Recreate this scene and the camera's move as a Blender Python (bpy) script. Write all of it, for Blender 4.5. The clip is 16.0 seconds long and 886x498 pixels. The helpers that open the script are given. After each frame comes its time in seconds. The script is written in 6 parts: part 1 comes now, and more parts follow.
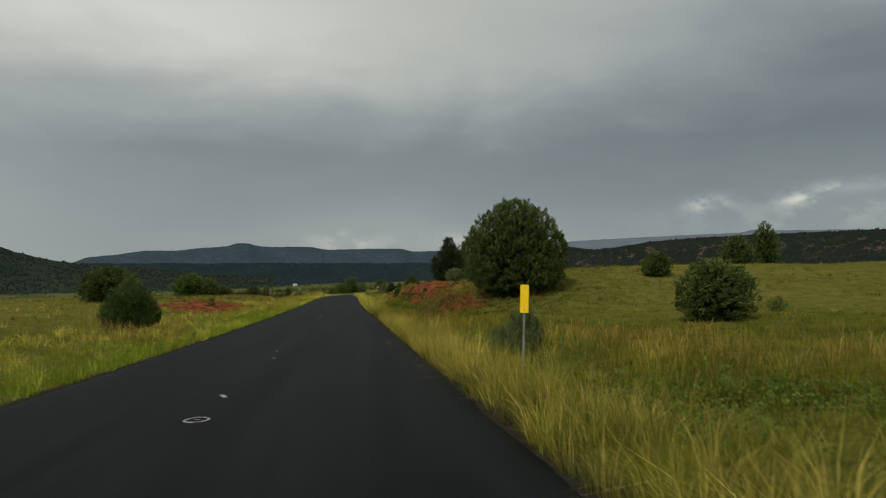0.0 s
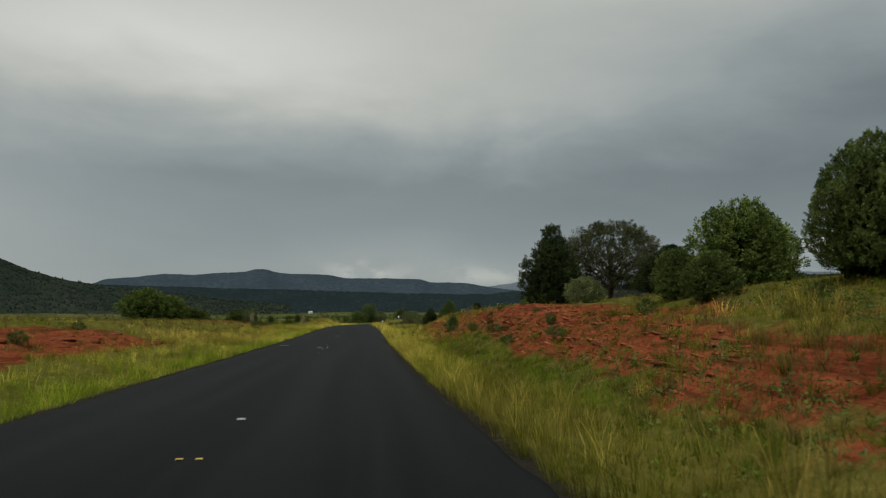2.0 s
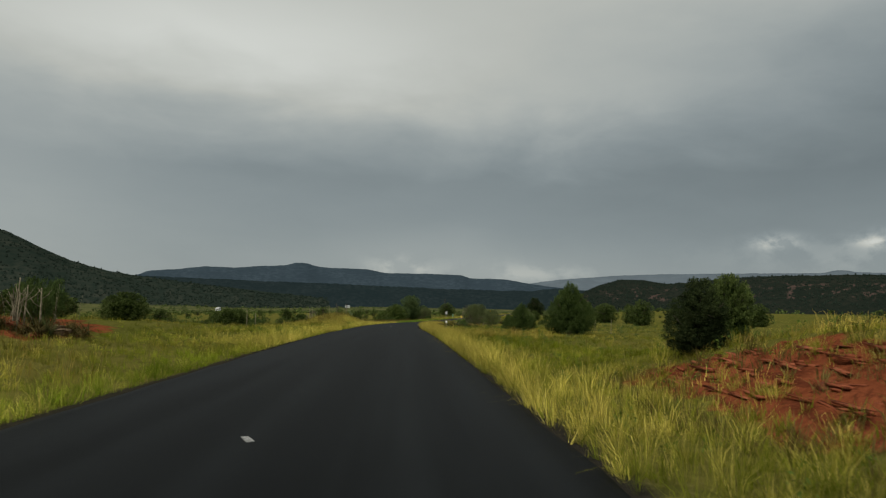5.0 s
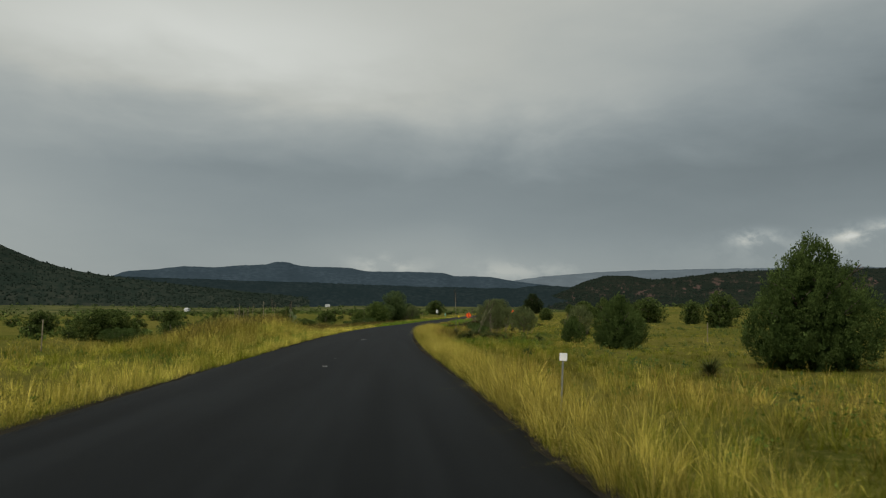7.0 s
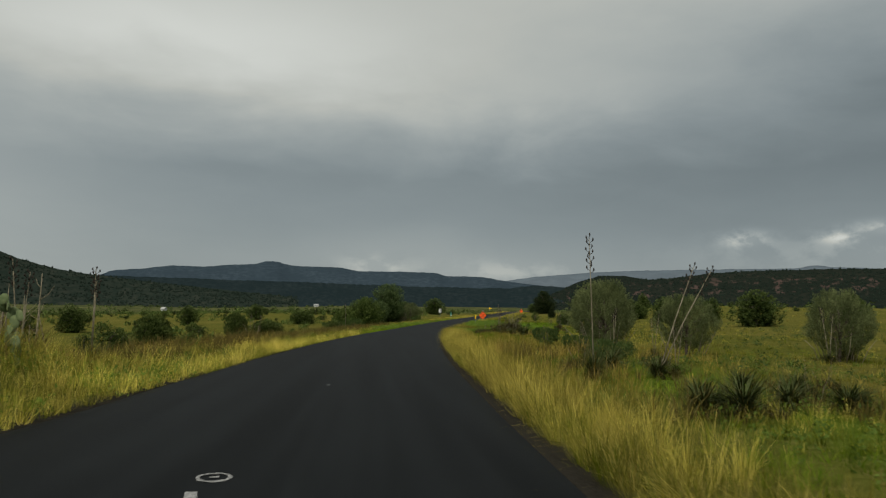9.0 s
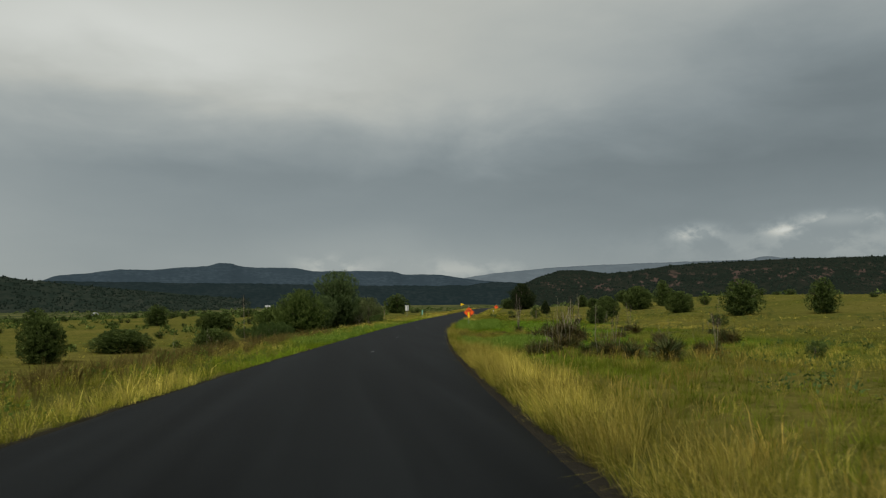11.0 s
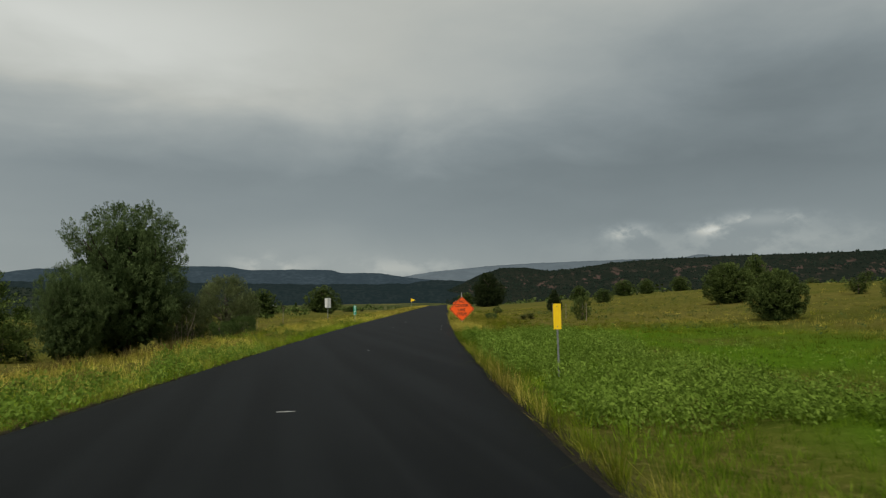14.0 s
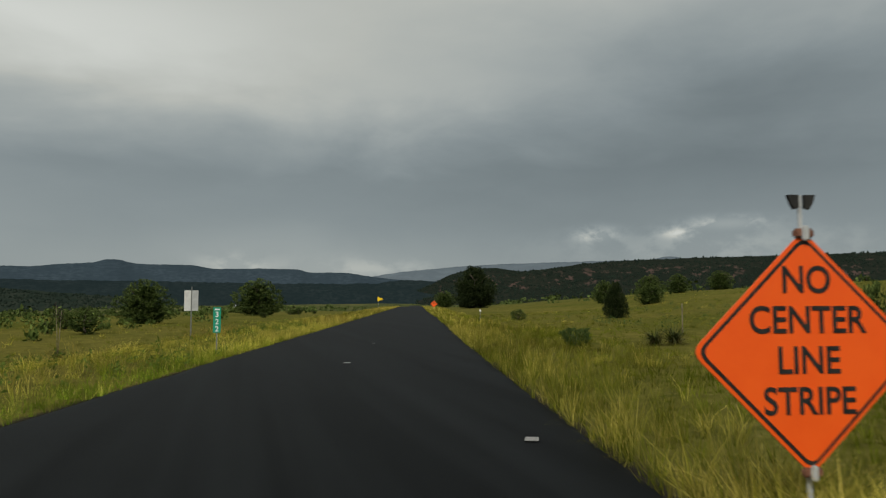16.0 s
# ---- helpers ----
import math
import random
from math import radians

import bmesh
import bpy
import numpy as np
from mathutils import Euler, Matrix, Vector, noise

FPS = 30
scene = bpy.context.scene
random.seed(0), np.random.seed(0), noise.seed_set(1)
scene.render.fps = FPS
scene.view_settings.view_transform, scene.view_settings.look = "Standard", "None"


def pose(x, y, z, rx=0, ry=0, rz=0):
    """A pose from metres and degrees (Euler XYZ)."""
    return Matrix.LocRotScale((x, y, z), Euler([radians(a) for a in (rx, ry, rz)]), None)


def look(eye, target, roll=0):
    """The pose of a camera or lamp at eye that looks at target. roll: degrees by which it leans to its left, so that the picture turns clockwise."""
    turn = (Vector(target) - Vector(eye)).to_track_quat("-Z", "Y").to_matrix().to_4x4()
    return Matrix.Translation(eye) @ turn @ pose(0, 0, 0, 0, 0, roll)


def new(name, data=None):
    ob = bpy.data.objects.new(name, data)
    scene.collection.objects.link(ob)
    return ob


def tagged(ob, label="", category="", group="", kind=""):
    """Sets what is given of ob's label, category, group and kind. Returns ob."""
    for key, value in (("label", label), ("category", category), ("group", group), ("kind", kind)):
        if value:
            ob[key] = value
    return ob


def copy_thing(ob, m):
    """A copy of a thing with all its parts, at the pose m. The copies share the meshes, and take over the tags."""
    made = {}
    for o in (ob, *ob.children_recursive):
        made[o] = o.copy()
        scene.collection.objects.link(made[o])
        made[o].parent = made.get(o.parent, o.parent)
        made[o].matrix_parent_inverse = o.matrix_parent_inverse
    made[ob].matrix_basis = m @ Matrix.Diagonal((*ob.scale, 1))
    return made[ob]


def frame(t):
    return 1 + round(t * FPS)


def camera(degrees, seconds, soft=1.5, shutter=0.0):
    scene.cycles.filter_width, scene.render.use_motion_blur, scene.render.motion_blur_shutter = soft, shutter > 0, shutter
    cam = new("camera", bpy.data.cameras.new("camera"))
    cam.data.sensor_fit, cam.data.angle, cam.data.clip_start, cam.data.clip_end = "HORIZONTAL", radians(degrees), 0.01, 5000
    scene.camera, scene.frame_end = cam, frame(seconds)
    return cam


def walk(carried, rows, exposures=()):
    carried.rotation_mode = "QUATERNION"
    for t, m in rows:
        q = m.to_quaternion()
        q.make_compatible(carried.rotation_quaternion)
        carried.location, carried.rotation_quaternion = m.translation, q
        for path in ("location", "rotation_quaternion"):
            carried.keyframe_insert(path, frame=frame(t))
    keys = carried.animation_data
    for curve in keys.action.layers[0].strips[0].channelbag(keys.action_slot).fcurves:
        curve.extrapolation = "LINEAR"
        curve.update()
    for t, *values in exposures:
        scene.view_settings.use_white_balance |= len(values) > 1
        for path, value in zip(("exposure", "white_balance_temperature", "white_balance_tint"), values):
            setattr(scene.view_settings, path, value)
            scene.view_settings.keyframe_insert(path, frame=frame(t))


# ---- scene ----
# ---- camera ----
cam = camera(64.2, 16.0, soft=1.25, shutter=0.06)
PATH = [
    (0, (0.000, 0.000, 1.650), (1.352, 9.901, 2.032), -0.87),
    (0.5, (-0.107, 10.543, 1.357), (1.136, 20.442, 2.035), 0.33),
    (1, (-0.108, 21.117, 1.083), (0.976, 31.023, 1.926), 0.96),
    (1.5, (-0.041, 31.757, 0.844), (0.966, 41.670, 1.683), 1.01),
    (2, (0.000, 42.523, 0.657), (1.090, 52.428, 1.489), 0.83),
    (2.5, (-0.157, 53.319, 0.472), (0.959, 63.223, 1.286), 0.90),
    (3, (-0.224, 64.088, 0.258), (0.935, 73.987, 1.069), 0.83),
    (3.5, (-0.365, 74.896, 0.056), (0.469, 84.826, 0.890), 1.74),
    (4, (-0.354, 85.712, -0.099), (0.498, 95.642, 0.725), 1.72),
    (4.5, (-0.319, 96.535, -0.206), (0.199, 106.491, 0.577), 1.75),
    (7, (-0.254, 150.468, -0.731), (0.530, 160.409, 0.018), 1.15),
    (7.5, (-0.240, 161.281, -0.905), (0.638, 171.215, -0.166), 0.92),
    (8, (-0.335, 172.034, -1.174), (0.623, 181.961, -0.437), 0.99),
    (8.5, (-0.288, 182.801, -1.416), (0.538, 192.740, -0.684), 1.06),
    (9, (-0.243, 193.589, -1.716), (0.659, 203.519, -0.958), 1.27),
    (11.5, (2.754, 248.120, -2.761), (4.415, 257.954, -2.024), -0.62),
    (12, (3.935, 258.892, -2.993), (5.739, 268.700, -2.250), -0.96),
    (12.5, (5.366, 269.598, -3.211), (7.318, 279.377, -2.465), -0.99),
    (13, (6.834, 280.221, -3.462), (8.912, 289.975, -2.726), -1.07),
    (13.5, (8.482, 290.759, -3.602), (10.710, 300.480, -2.867), -0.64),
    (14, (10.260, 301.239, -3.688), (12.617, 310.930, -2.965), -0.42),
    (14.5, (12.206, 311.745, -3.769), (14.677, 321.408, -3.046), -0.56),
    (15, (14.316, 322.288, -3.816), (16.935, 331.911, -3.087), -0.60),
    (15.5, (16.548, 332.859, -3.865), (19.244, 342.460, -3.115), -0.35),
    (16, (18.915, 343.432, -3.924), (21.691, 353.012, -3.194), -0.10),
]
walk(cam, [(t, look(eye, target, roll)) for t, eye, target, roll in PATH])

# ---- sky and light ----
SUN_AZ, SUN_EL = -145.0, 50.0  # a veiled sun, behind and to the side


def nd(tree, kind, **values):
    n = tree.nodes.new(kind)
    for key, value in values.items():
        if key.startswith("i_"):
            n.inputs[int(key[2:])].default_value = value
    return n


def mathn(tree, op, a, b=None, clamp=False):
    n = tree.nodes.new("ShaderNodeMath")
    n.operation, n.use_clamp = op, clamp
    for i, v in enumerate((a, b)):
        if v is None:
            continue
        if isinstance(v, (int, float)):
            n.inputs[i].default_value = v
        else:
            tree.links.new(v, n.inputs[i])
    return n.outputs[0]


def mixc(tree, fac, a, b, blend="MIX"):
    n = tree.nodes.new("ShaderNodeMix")
    n.data_type, n.blend_type = "RGBA", blend
    for sock, v in ((n.inputs[0], fac), (n.inputs[6], a), (n.inputs[7], b)):
        if isinstance(v, (int, float)):
            sock.default_value = v
        elif isinstance(v, tuple):
            sock.default_value = (*v, 1) if len(v) == 3 else v
        else:
            tree.links.new(v, sock)
    return n.outputs[2]


def ramp(tree, fac, stops, interp="LINEAR"):
    n = tree.nodes.new("ShaderNodeValToRGB")
    n.color_ramp.interpolation = interp
    els = n.color_ramp.elements
    while len(els) < len(stops):
        els.new(0.5)
    for e, (p, c) in zip(els, stops):
        e.position, e.color = p, (*c, 1) if isinstance(c, tuple) else (c, c, c, 1)
    tree.links.new(fac, n.inputs[0])
    return n.outputs[0]


def noisen(tree, vec, scale, detail=4.0, rough=0.55, distort=0.0):
    n = tree.nodes.new("ShaderNodeTexNoise")
    n.inputs["Scale"].default_value, n.inputs["Detail"].default_value = scale, detail
    n.inputs["Roughness"].default_value, n.inputs["Distortion"].default_value = rough, distort
    if vec is not None:
        tree.links.new(vec, n.inputs["Vector"])
    return n.outputs["Fac"]


def make_world():
    w = bpy.data.worlds.new("overcast_sky")
    scene.world = w
    w.use_nodes = True
    t = w.node_tree
    t.nodes.clear()
    out, bg = t.nodes.new("ShaderNodeOutputWorld"), t.nodes.new("ShaderNodeBackground")
    t.links.new(bg.outputs[0], out.inputs[0])
    co = t.nodes.new("ShaderNodeTexCoord").outputs["Generated"]
    sep = t.nodes.new("ShaderNodeSeparateXYZ")
    t.links.new(co, sep.inputs[0])
    x, y, z = sep.outputs
    # bearing and height over the horizon, in degrees
    az = mathn(t, "MULTIPLY", mathn(t, "ARCTAN2", x, y), 57.2958)
    el = mathn(t, "MULTIPLY", mathn(t, "ARCSINE", z), 57.2958)
    # cloud texture: long soft bands, warped
    mp = nd(t, "ShaderNodeMapping")
    mp.inputs["Scale"].default_value = (1.0, 1.0, 2.6)
    mp.inputs["Rotation"].default_value = (0.0, radians(9), 0.0)
    t.links.new(co, mp.inputs["Vector"])
    soft = noisen(t, mp.outputs[0], 2.6, 5.0, 0.5, 0.5)
    fine = noisen(t, mp.outputs[0], 8.0, 6.0, 0.55, 0.3)
    elw = mathn(t, "ADD", el, mathn(t, "MULTIPLY", mathn(t, "SUBTRACT", soft, 0.5), 8.0))
    elw = mathn(t, "ADD", elw, mathn(t, "MULTIPLY", mathn(t, "SUBTRACT", fine, 0.5), 2.0))

    def blob(a, b, wa, wb, lift=None):
        e = elw if lift is None else lift
        p = mathn(t, "POWER", mathn(t, "DIVIDE", mathn(t, "SUBTRACT", az, a), wa), 2.0)
        q = mathn(t, "POWER", mathn(t, "DIVIDE", mathn(t, "SUBTRACT", e, b), wb), 2.0)
        return mathn(t, "EXPONENT", mathn(t, "MULTIPLY", mathn(t, "ADD", p, q), -1.0))

    def total(terms):
        s = terms[0]
        for v in terms[1:]:
            s = mathn(t, "ADD", s, v)
        return s

    # how bright the cloud deck is by height, then the thinner and the thicker places in it
    level = ramp(t, mathn(t, "DIVIDE", elw, 90.0, True),
                 [(0.0, 0.317), (0.05, 0.294), (0.11, 0.254), (0.16, 0.307), (0.22, 0.424), (0.30, 0.52), (0.45, 0.60), (1.0, 0.62)])
    light = total([level,
                   mathn(t, "MULTIPLY", blob(-14, 19, 20, 4.8), 0.24),
                   mathn(t, "MULTIPLY", blob(14, 15.5, 12, 3.0), 0.10),
                   mathn(t, "MULTIPLY", blob(-32, 9.0, 12, 9.0), 0.09),
                   mathn(t, "MULTIPLY", blob(40, 16, 15, 9.0), -0.085),
                   mathn(t, "MULTIPLY", blob(4, 3.0, 12, 1.8), 0.05),
                   mathn(t, "MULTIPLY", blob(22, 7.0, 14, 4.0), -0.03),
                   mathn(t, "MULTIPLY", mathn(t, "SUBTRACT", fine, 0.5), 0.05),
                   mathn(t, "MULTIPLY", mathn(t, "SUBTRACT", soft, 0.5), 0.06)])
    # far cumulus low over the hills
    mp2 = nd(t, "ShaderNodeMapping")
    mp2.inputs["Scale"].default_value = (1.0, 1.0, 1.6)
    t.links.new(co, mp2.inputs["Vector"])
    puff = noisen(t, mp2.outputs[0], 17.0, 7.0, 0.6, 0.1)
    puff = mathn(t, "MULTIPLY", mathn(t, "SUBTRACT", puff, 0.45), 7.0, True)
    low = total([blob(28.4, 5.2, 1.5, 0.55, el), mathn(t, "MULTIPLY", blob(34.6, 5.2, 1.3, 0.45, el), 1.0), mathn(t, "MULTIPLY", blob(38.2, 5.8, 2.4, 0.45, el), 1.2), mathn(t, "MULTIPLY", blob(37, 4.2, 11, 1.3, el), 0.28),
                 mathn(t, "MULTIPLY", blob(-0.5, 2.6, 2.6, 0.9, el), 0.55), mathn(t, "MULTIPLY", blob(10, 2.6, 6, 0.8, el), 0.35)])
    light = mathn(t, "ADD", light, mathn(t, "MULTIPLY", mathn(t, "MULTIPLY", low, mathn(t, "ADD", mathn(t, "MULTIPLY", puff, 0.8), 0.2)), 0.32))
    tint = ramp(t, mathn(t, "MULTIPLY", light, 1.0, True), [(0.12, (0.82, 1.0, 1.045)), (0.27, (0.866, 1.002, 1.030)), (0.5, (0.975, 1.008, 0.930)), (1.0, (0.985, 1.0, 0.965))])
    deck = mixc(t, 1.0, tint, light, "MULTIPLY")
    sky = t.nodes.new("ShaderNodeTexSky")
    sky.sky_type, sky.sun_disc = "NISHITA", False
    sky.sun_elevation, sky.sun_rotation = radians(SUN_EL), radians(SUN_AZ)
    clear = mixc(t, 1.0, sky.outputs[0], (0.06, 0.06, 0.06), "MULTIPLY")
    t.links.new(mixc(t, 0.06, deck, clear), bg.inputs[0])
    bg.inputs[1].default_value = 1.0


make_world()
sun = new("sun", bpy.data.lights.new("sun", "SUN"))
sun.data.energy, sun.data.angle, sun.data.color = 2.7, radians(10), (1.0, 0.95, 0.85)
_d = Vector((math.sin(radians(SUN_AZ)) * math.cos(radians(SUN_EL)), math.cos(radians(SUN_AZ)) * math.cos(radians(SUN_EL)), math.sin(radians(SUN_EL))))
sun.matrix_world = look(_d * 50, (0, 0, 0))

# ---- materials ----


def material(name, colour, rough=0.8, metal=0.0, bump=0.0, bump_scale=20.0, spec=0.3, thin=0.0):
    """colour(tree, position) gives a colour socket or a tuple. thin: share of light let through (leaves)."""
    m = bpy.data.materials.new(name)
    m.use_nodes = True
    t = m.node_tree
    b = t.nodes["Principled BSDF"]
    pos = t.nodes.new("ShaderNodeNewGeometry").outputs["Position"]
    c = colour(t, pos) if callable(colour) else colour
    if isinstance(c, tuple):
        b.inputs["Base Color"].default_value = (*c, 1)
    else:
        t.links.new(c, b.inputs["Base Color"])
    b.inputs["Roughness"].default_value, b.inputs["Metallic"].default_value = rough, metal
    b.inputs["Specular IOR Level"].default_value = spec
    if bump:
        n = t.nodes.new("ShaderNodeBump")
        n.inputs["Strength"].default_value, n.inputs["Distance"].default_value = bump, 1.0 / bump_scale
        t.links.new(noisen(t, pos, bump_scale, 6.0, 0.65), n.inputs["Height"])
        t.links.new(n.outputs[0], b.inputs["Normal"])
    if thin:
        tr, mx = t.nodes.new("ShaderNodeBsdfTranslucent"), t.nodes.new("ShaderNodeMixShader")
        if isinstance(c, tuple):
            tr.inputs[0].default_value = (*c, 1)
        else:
            t.links.new(c, tr.inputs[0])
        mx.inputs[0].default_value = thin
        t.links.new(b.outputs[0], mx.inputs[1])
        t.links.new(tr.outputs[0], mx.inputs[2])
        t.links.new(mx.outputs[0], t.nodes["Material Output"].inputs[0])
    return m


def island(t):
    return t.nodes.new("ShaderNodeNewGeometry").outputs["Random Per Island"]


def attr(t, name):
    n = t.nodes.new("ShaderNodeAttribute")
    n.attribute_name = name
    return n.outputs["Fac"]


def c_grass(t, pos):
    green = mixc(t, noisen(t, pos, 0.9, 3.0), (0.046, 0.072, 0.005), (0.180, 0.205, 0.012))
    straw = mixc(t, island(t), (0.240, 0.198, 0.022), (0.620, 0.510, 0.125))
    green = mixc(t, attr(t, "lush"), green, mixc(t, island(t), (0.058, 0.126, 0.006), (0.178, 0.268, 0.018)))
    f = mathn(t, "ADD", attr(t, "dry"), mathn(t, "MULTIPLY", mathn(t, "SUBTRACT", island(t), 0.5), 0.40))
    f = mathn(t, "ADD", f, mathn(t, "MULTIPLY", mathn(t, "SUBTRACT", attr(t, "tip"), 0.45), 0.55), True)
    c = mixc(t, f, green, straw)
    c = mixc(t, attr(t, "rust"), c, mixc(t, island(t), (0.165, 0.105, 0.018), (0.370, 0.255, 0.068)))
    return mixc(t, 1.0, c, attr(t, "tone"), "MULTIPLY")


def c_ground(t, pos):
    a = noisen(t, pos, 0.055, 4.0, 0.6)
    b = noisen(t, pos, 0.9, 5.0, 0.65)
    turf = mixc(t, ramp(t, a, [(0.35, 0.0), (0.62, 1.0)]), (0.070, 0.080, 0.013), (0.120, 0.108, 0.025))
    turf = mixc(t, ramp(t, b, [(0.42, 0.0), (0.66, 0.6)]), turf, (0.036, 0.042, 0.010))
    turf = mixc(t, ramp(t, noisen(t, pos, 4.5, 4.0, 0.7), [(0.50, 0.0), (0.68, 0.7)]), turf, (0.170, 0.148, 0.046))
    turf = mixc(t, attr(t, "lush"), turf, mixc(t, b, (0.042, 0.096, 0.006), (0.088, 0.152, 0.012)))
    soil = mixc(t, ramp(t, noisen(t, pos, 1.7, 6.0, 0.7), [(0.3, 0.0), (0.7, 1.0)]), (0.100, 0.0275, 0.0118), (0.250, 0.074, 0.032))
    soil = mixc(t, ramp(t, noisen(t, pos, 0.35, 3.0), [(0.5, 0.0), (0.7, 0.5)]), soil, (0.262, 0.082, 0.036))
    bed = nd(t, "ShaderNodeMapping")
    bed.inputs["Scale"].default_value = (0.35, 0.18, 4.5)
    t.links.new(pos, bed.inputs["Vector"])
    soil = mixc(t, ramp(t, noisen(t, bed.outputs[0], 1.6, 5.0, 0.65, 0.3), [(0.50, 0.0), (0.60, 0.6)]), soil, (0.050, 0.014, 0.008))
    soil = mixc(t, ramp(t, noisen(t, pos, 7.0, 5.0, 0.7), [(0.52, 0.0), (0.64, 0.65)]), soil, (0.055, 0.016, 0.009))
    edge = mathn(t, "ADD", attr(t, "red"), mathn(t, "MULTIPLY", mathn(t, "SUBTRACT", noisen(t, pos, 0.55, 5.0, 0.7), 0.5), 1.5))
    near = mixc(t, ramp(t, edge, [(0.42, 0.0), (0.56, 1.0)]), turf, soil)
    wood = mixc(t, ramp(t, noisen(t, pos, 0.02, 8.0, 0.75), [(0.40, 0.0), (0.60, 1.0)]), (0.030, 0.042, 0.018), (0.105, 0.105, 0.040))
    # Dark verge edge: asphalt spill plus the shade at the grass foot, as colour.
    spill_and_shade = mixc(t, noisen(t, pos, 14.0, 4.0, 0.7), (0.010, 0.010, 0.009), (0.045, 0.040, 0.030))
    near = mixc(t, attr(t, "shoulder"), near, spill_and_shade)
    return mixc(t, attr(t, "far"), near, wood)


def c_asphalt(t, pos):
    grit = noisen(t, pos, 55.0, 3.0, 0.7)
    mp = nd(t, "ShaderNodeMapping")
    mp.inputs["Scale"].default_value = (0.7, 0.02, 1.0)
    t.links.new(pos, mp.inputs["Vector"])
    streak = noisen(t, mp.outputs[0], 1.6, 4.0, 0.6)
    base = mixc(t, grit, (0.0020, 0.0024, 0.0027), (0.0066, 0.0078, 0.0084))
    base = mixc(t, ramp(t, streak, [(0.40, 0.0), (0.62, 0.65)]), base, (0.0100, 0.0118, 0.0128))
    return mixc(t, ramp(t, noisen(t, pos, 0.6, 5.0, 0.7), [(0.45, 0.0), (0.75, 0.3)]), base, (0.0025, 0.0030, 0.0034))


def c_foliage(dark, pale):
    """Leaves that differ from tuft to tuft and, less, from leaf to leaf."""
    def f(t, pos):
        k = mathn(t, "ADD", mathn(t, "MULTIPLY", attr(t, "tuft"), 0.62), mathn(t, "MULTIPLY", island(t), 0.38))
        a = mixc(t, k, dark, pale)
        return mixc(t, ramp(t, noisen(t, pos, 1.1, 4.0), [(0.36, 0.7), (0.62, 0.0)]), a, dark)
    return f


def c_two(a, b, scale, detail=5.0):
    return lambda t, pos: mixc(t, ramp(t, noisen(t, pos, scale, detail, 0.65), [(0.35, 0.0), (0.65, 1.0)]), a, b)


def c_wooded(open_colour, wood_colour, scale, cliff=None):
    """Open slopes between woods; cliff: the colour of rock bands, broken into short upright faces."""
    def f(t, pos):
        sp, cb = t.nodes.new("ShaderNodeSeparateXYZ"), t.nodes.new("ShaderNodeCombineXYZ")
        t.links.new(pos, sp.inputs[0])
        t.links.new(attr(t, "across"), cb.inputs[0])
        t.links.new(mathn(t, "MULTIPLY", sp.outputs[2], 3.2), cb.inputs[1])
        flat = cb.outputs[0]
        c = mixc(t, ramp(t, noisen(t, flat, scale, 8.0, 0.68), [(0.42, 0.0), (0.60, 1.0)]), wood_colour, open_colour)
        c = mixc(t, ramp(t, noisen(t, flat, scale * 0.14, 4.0, 0.6), [(0.40, 0.0), (0.62, 0.8)]), c, wood_colour)
        if cliff:
            mp = nd(t, "ShaderNodeMapping")
            mp.inputs["Scale"].default_value = (1.6, 0.8, 1.0)
            t.links.new(flat, mp.inputs["Vector"])
            k = ramp(t, noisen(t, mp.outputs[0], 0.018, 8.0, 0.7), [(0.54, 0.0), (0.60, 1.0)])
            c = mixc(t, mathn(t, "MULTIPLY", k, attr(t, "cliff")), c, cliff)
        return c
    return f


def c_bed(t, pos):
    a = mixc(t, island(t), (0.200, 0.057, 0.025), (0.330, 0.104, 0.052))
    return mixc(t, ramp(t, noisen(t, pos, 5.0, 6.0, 0.7), [(0.45, 0.0), (0.68, 0.5)]), a, (0.085, 0.025, 0.013))


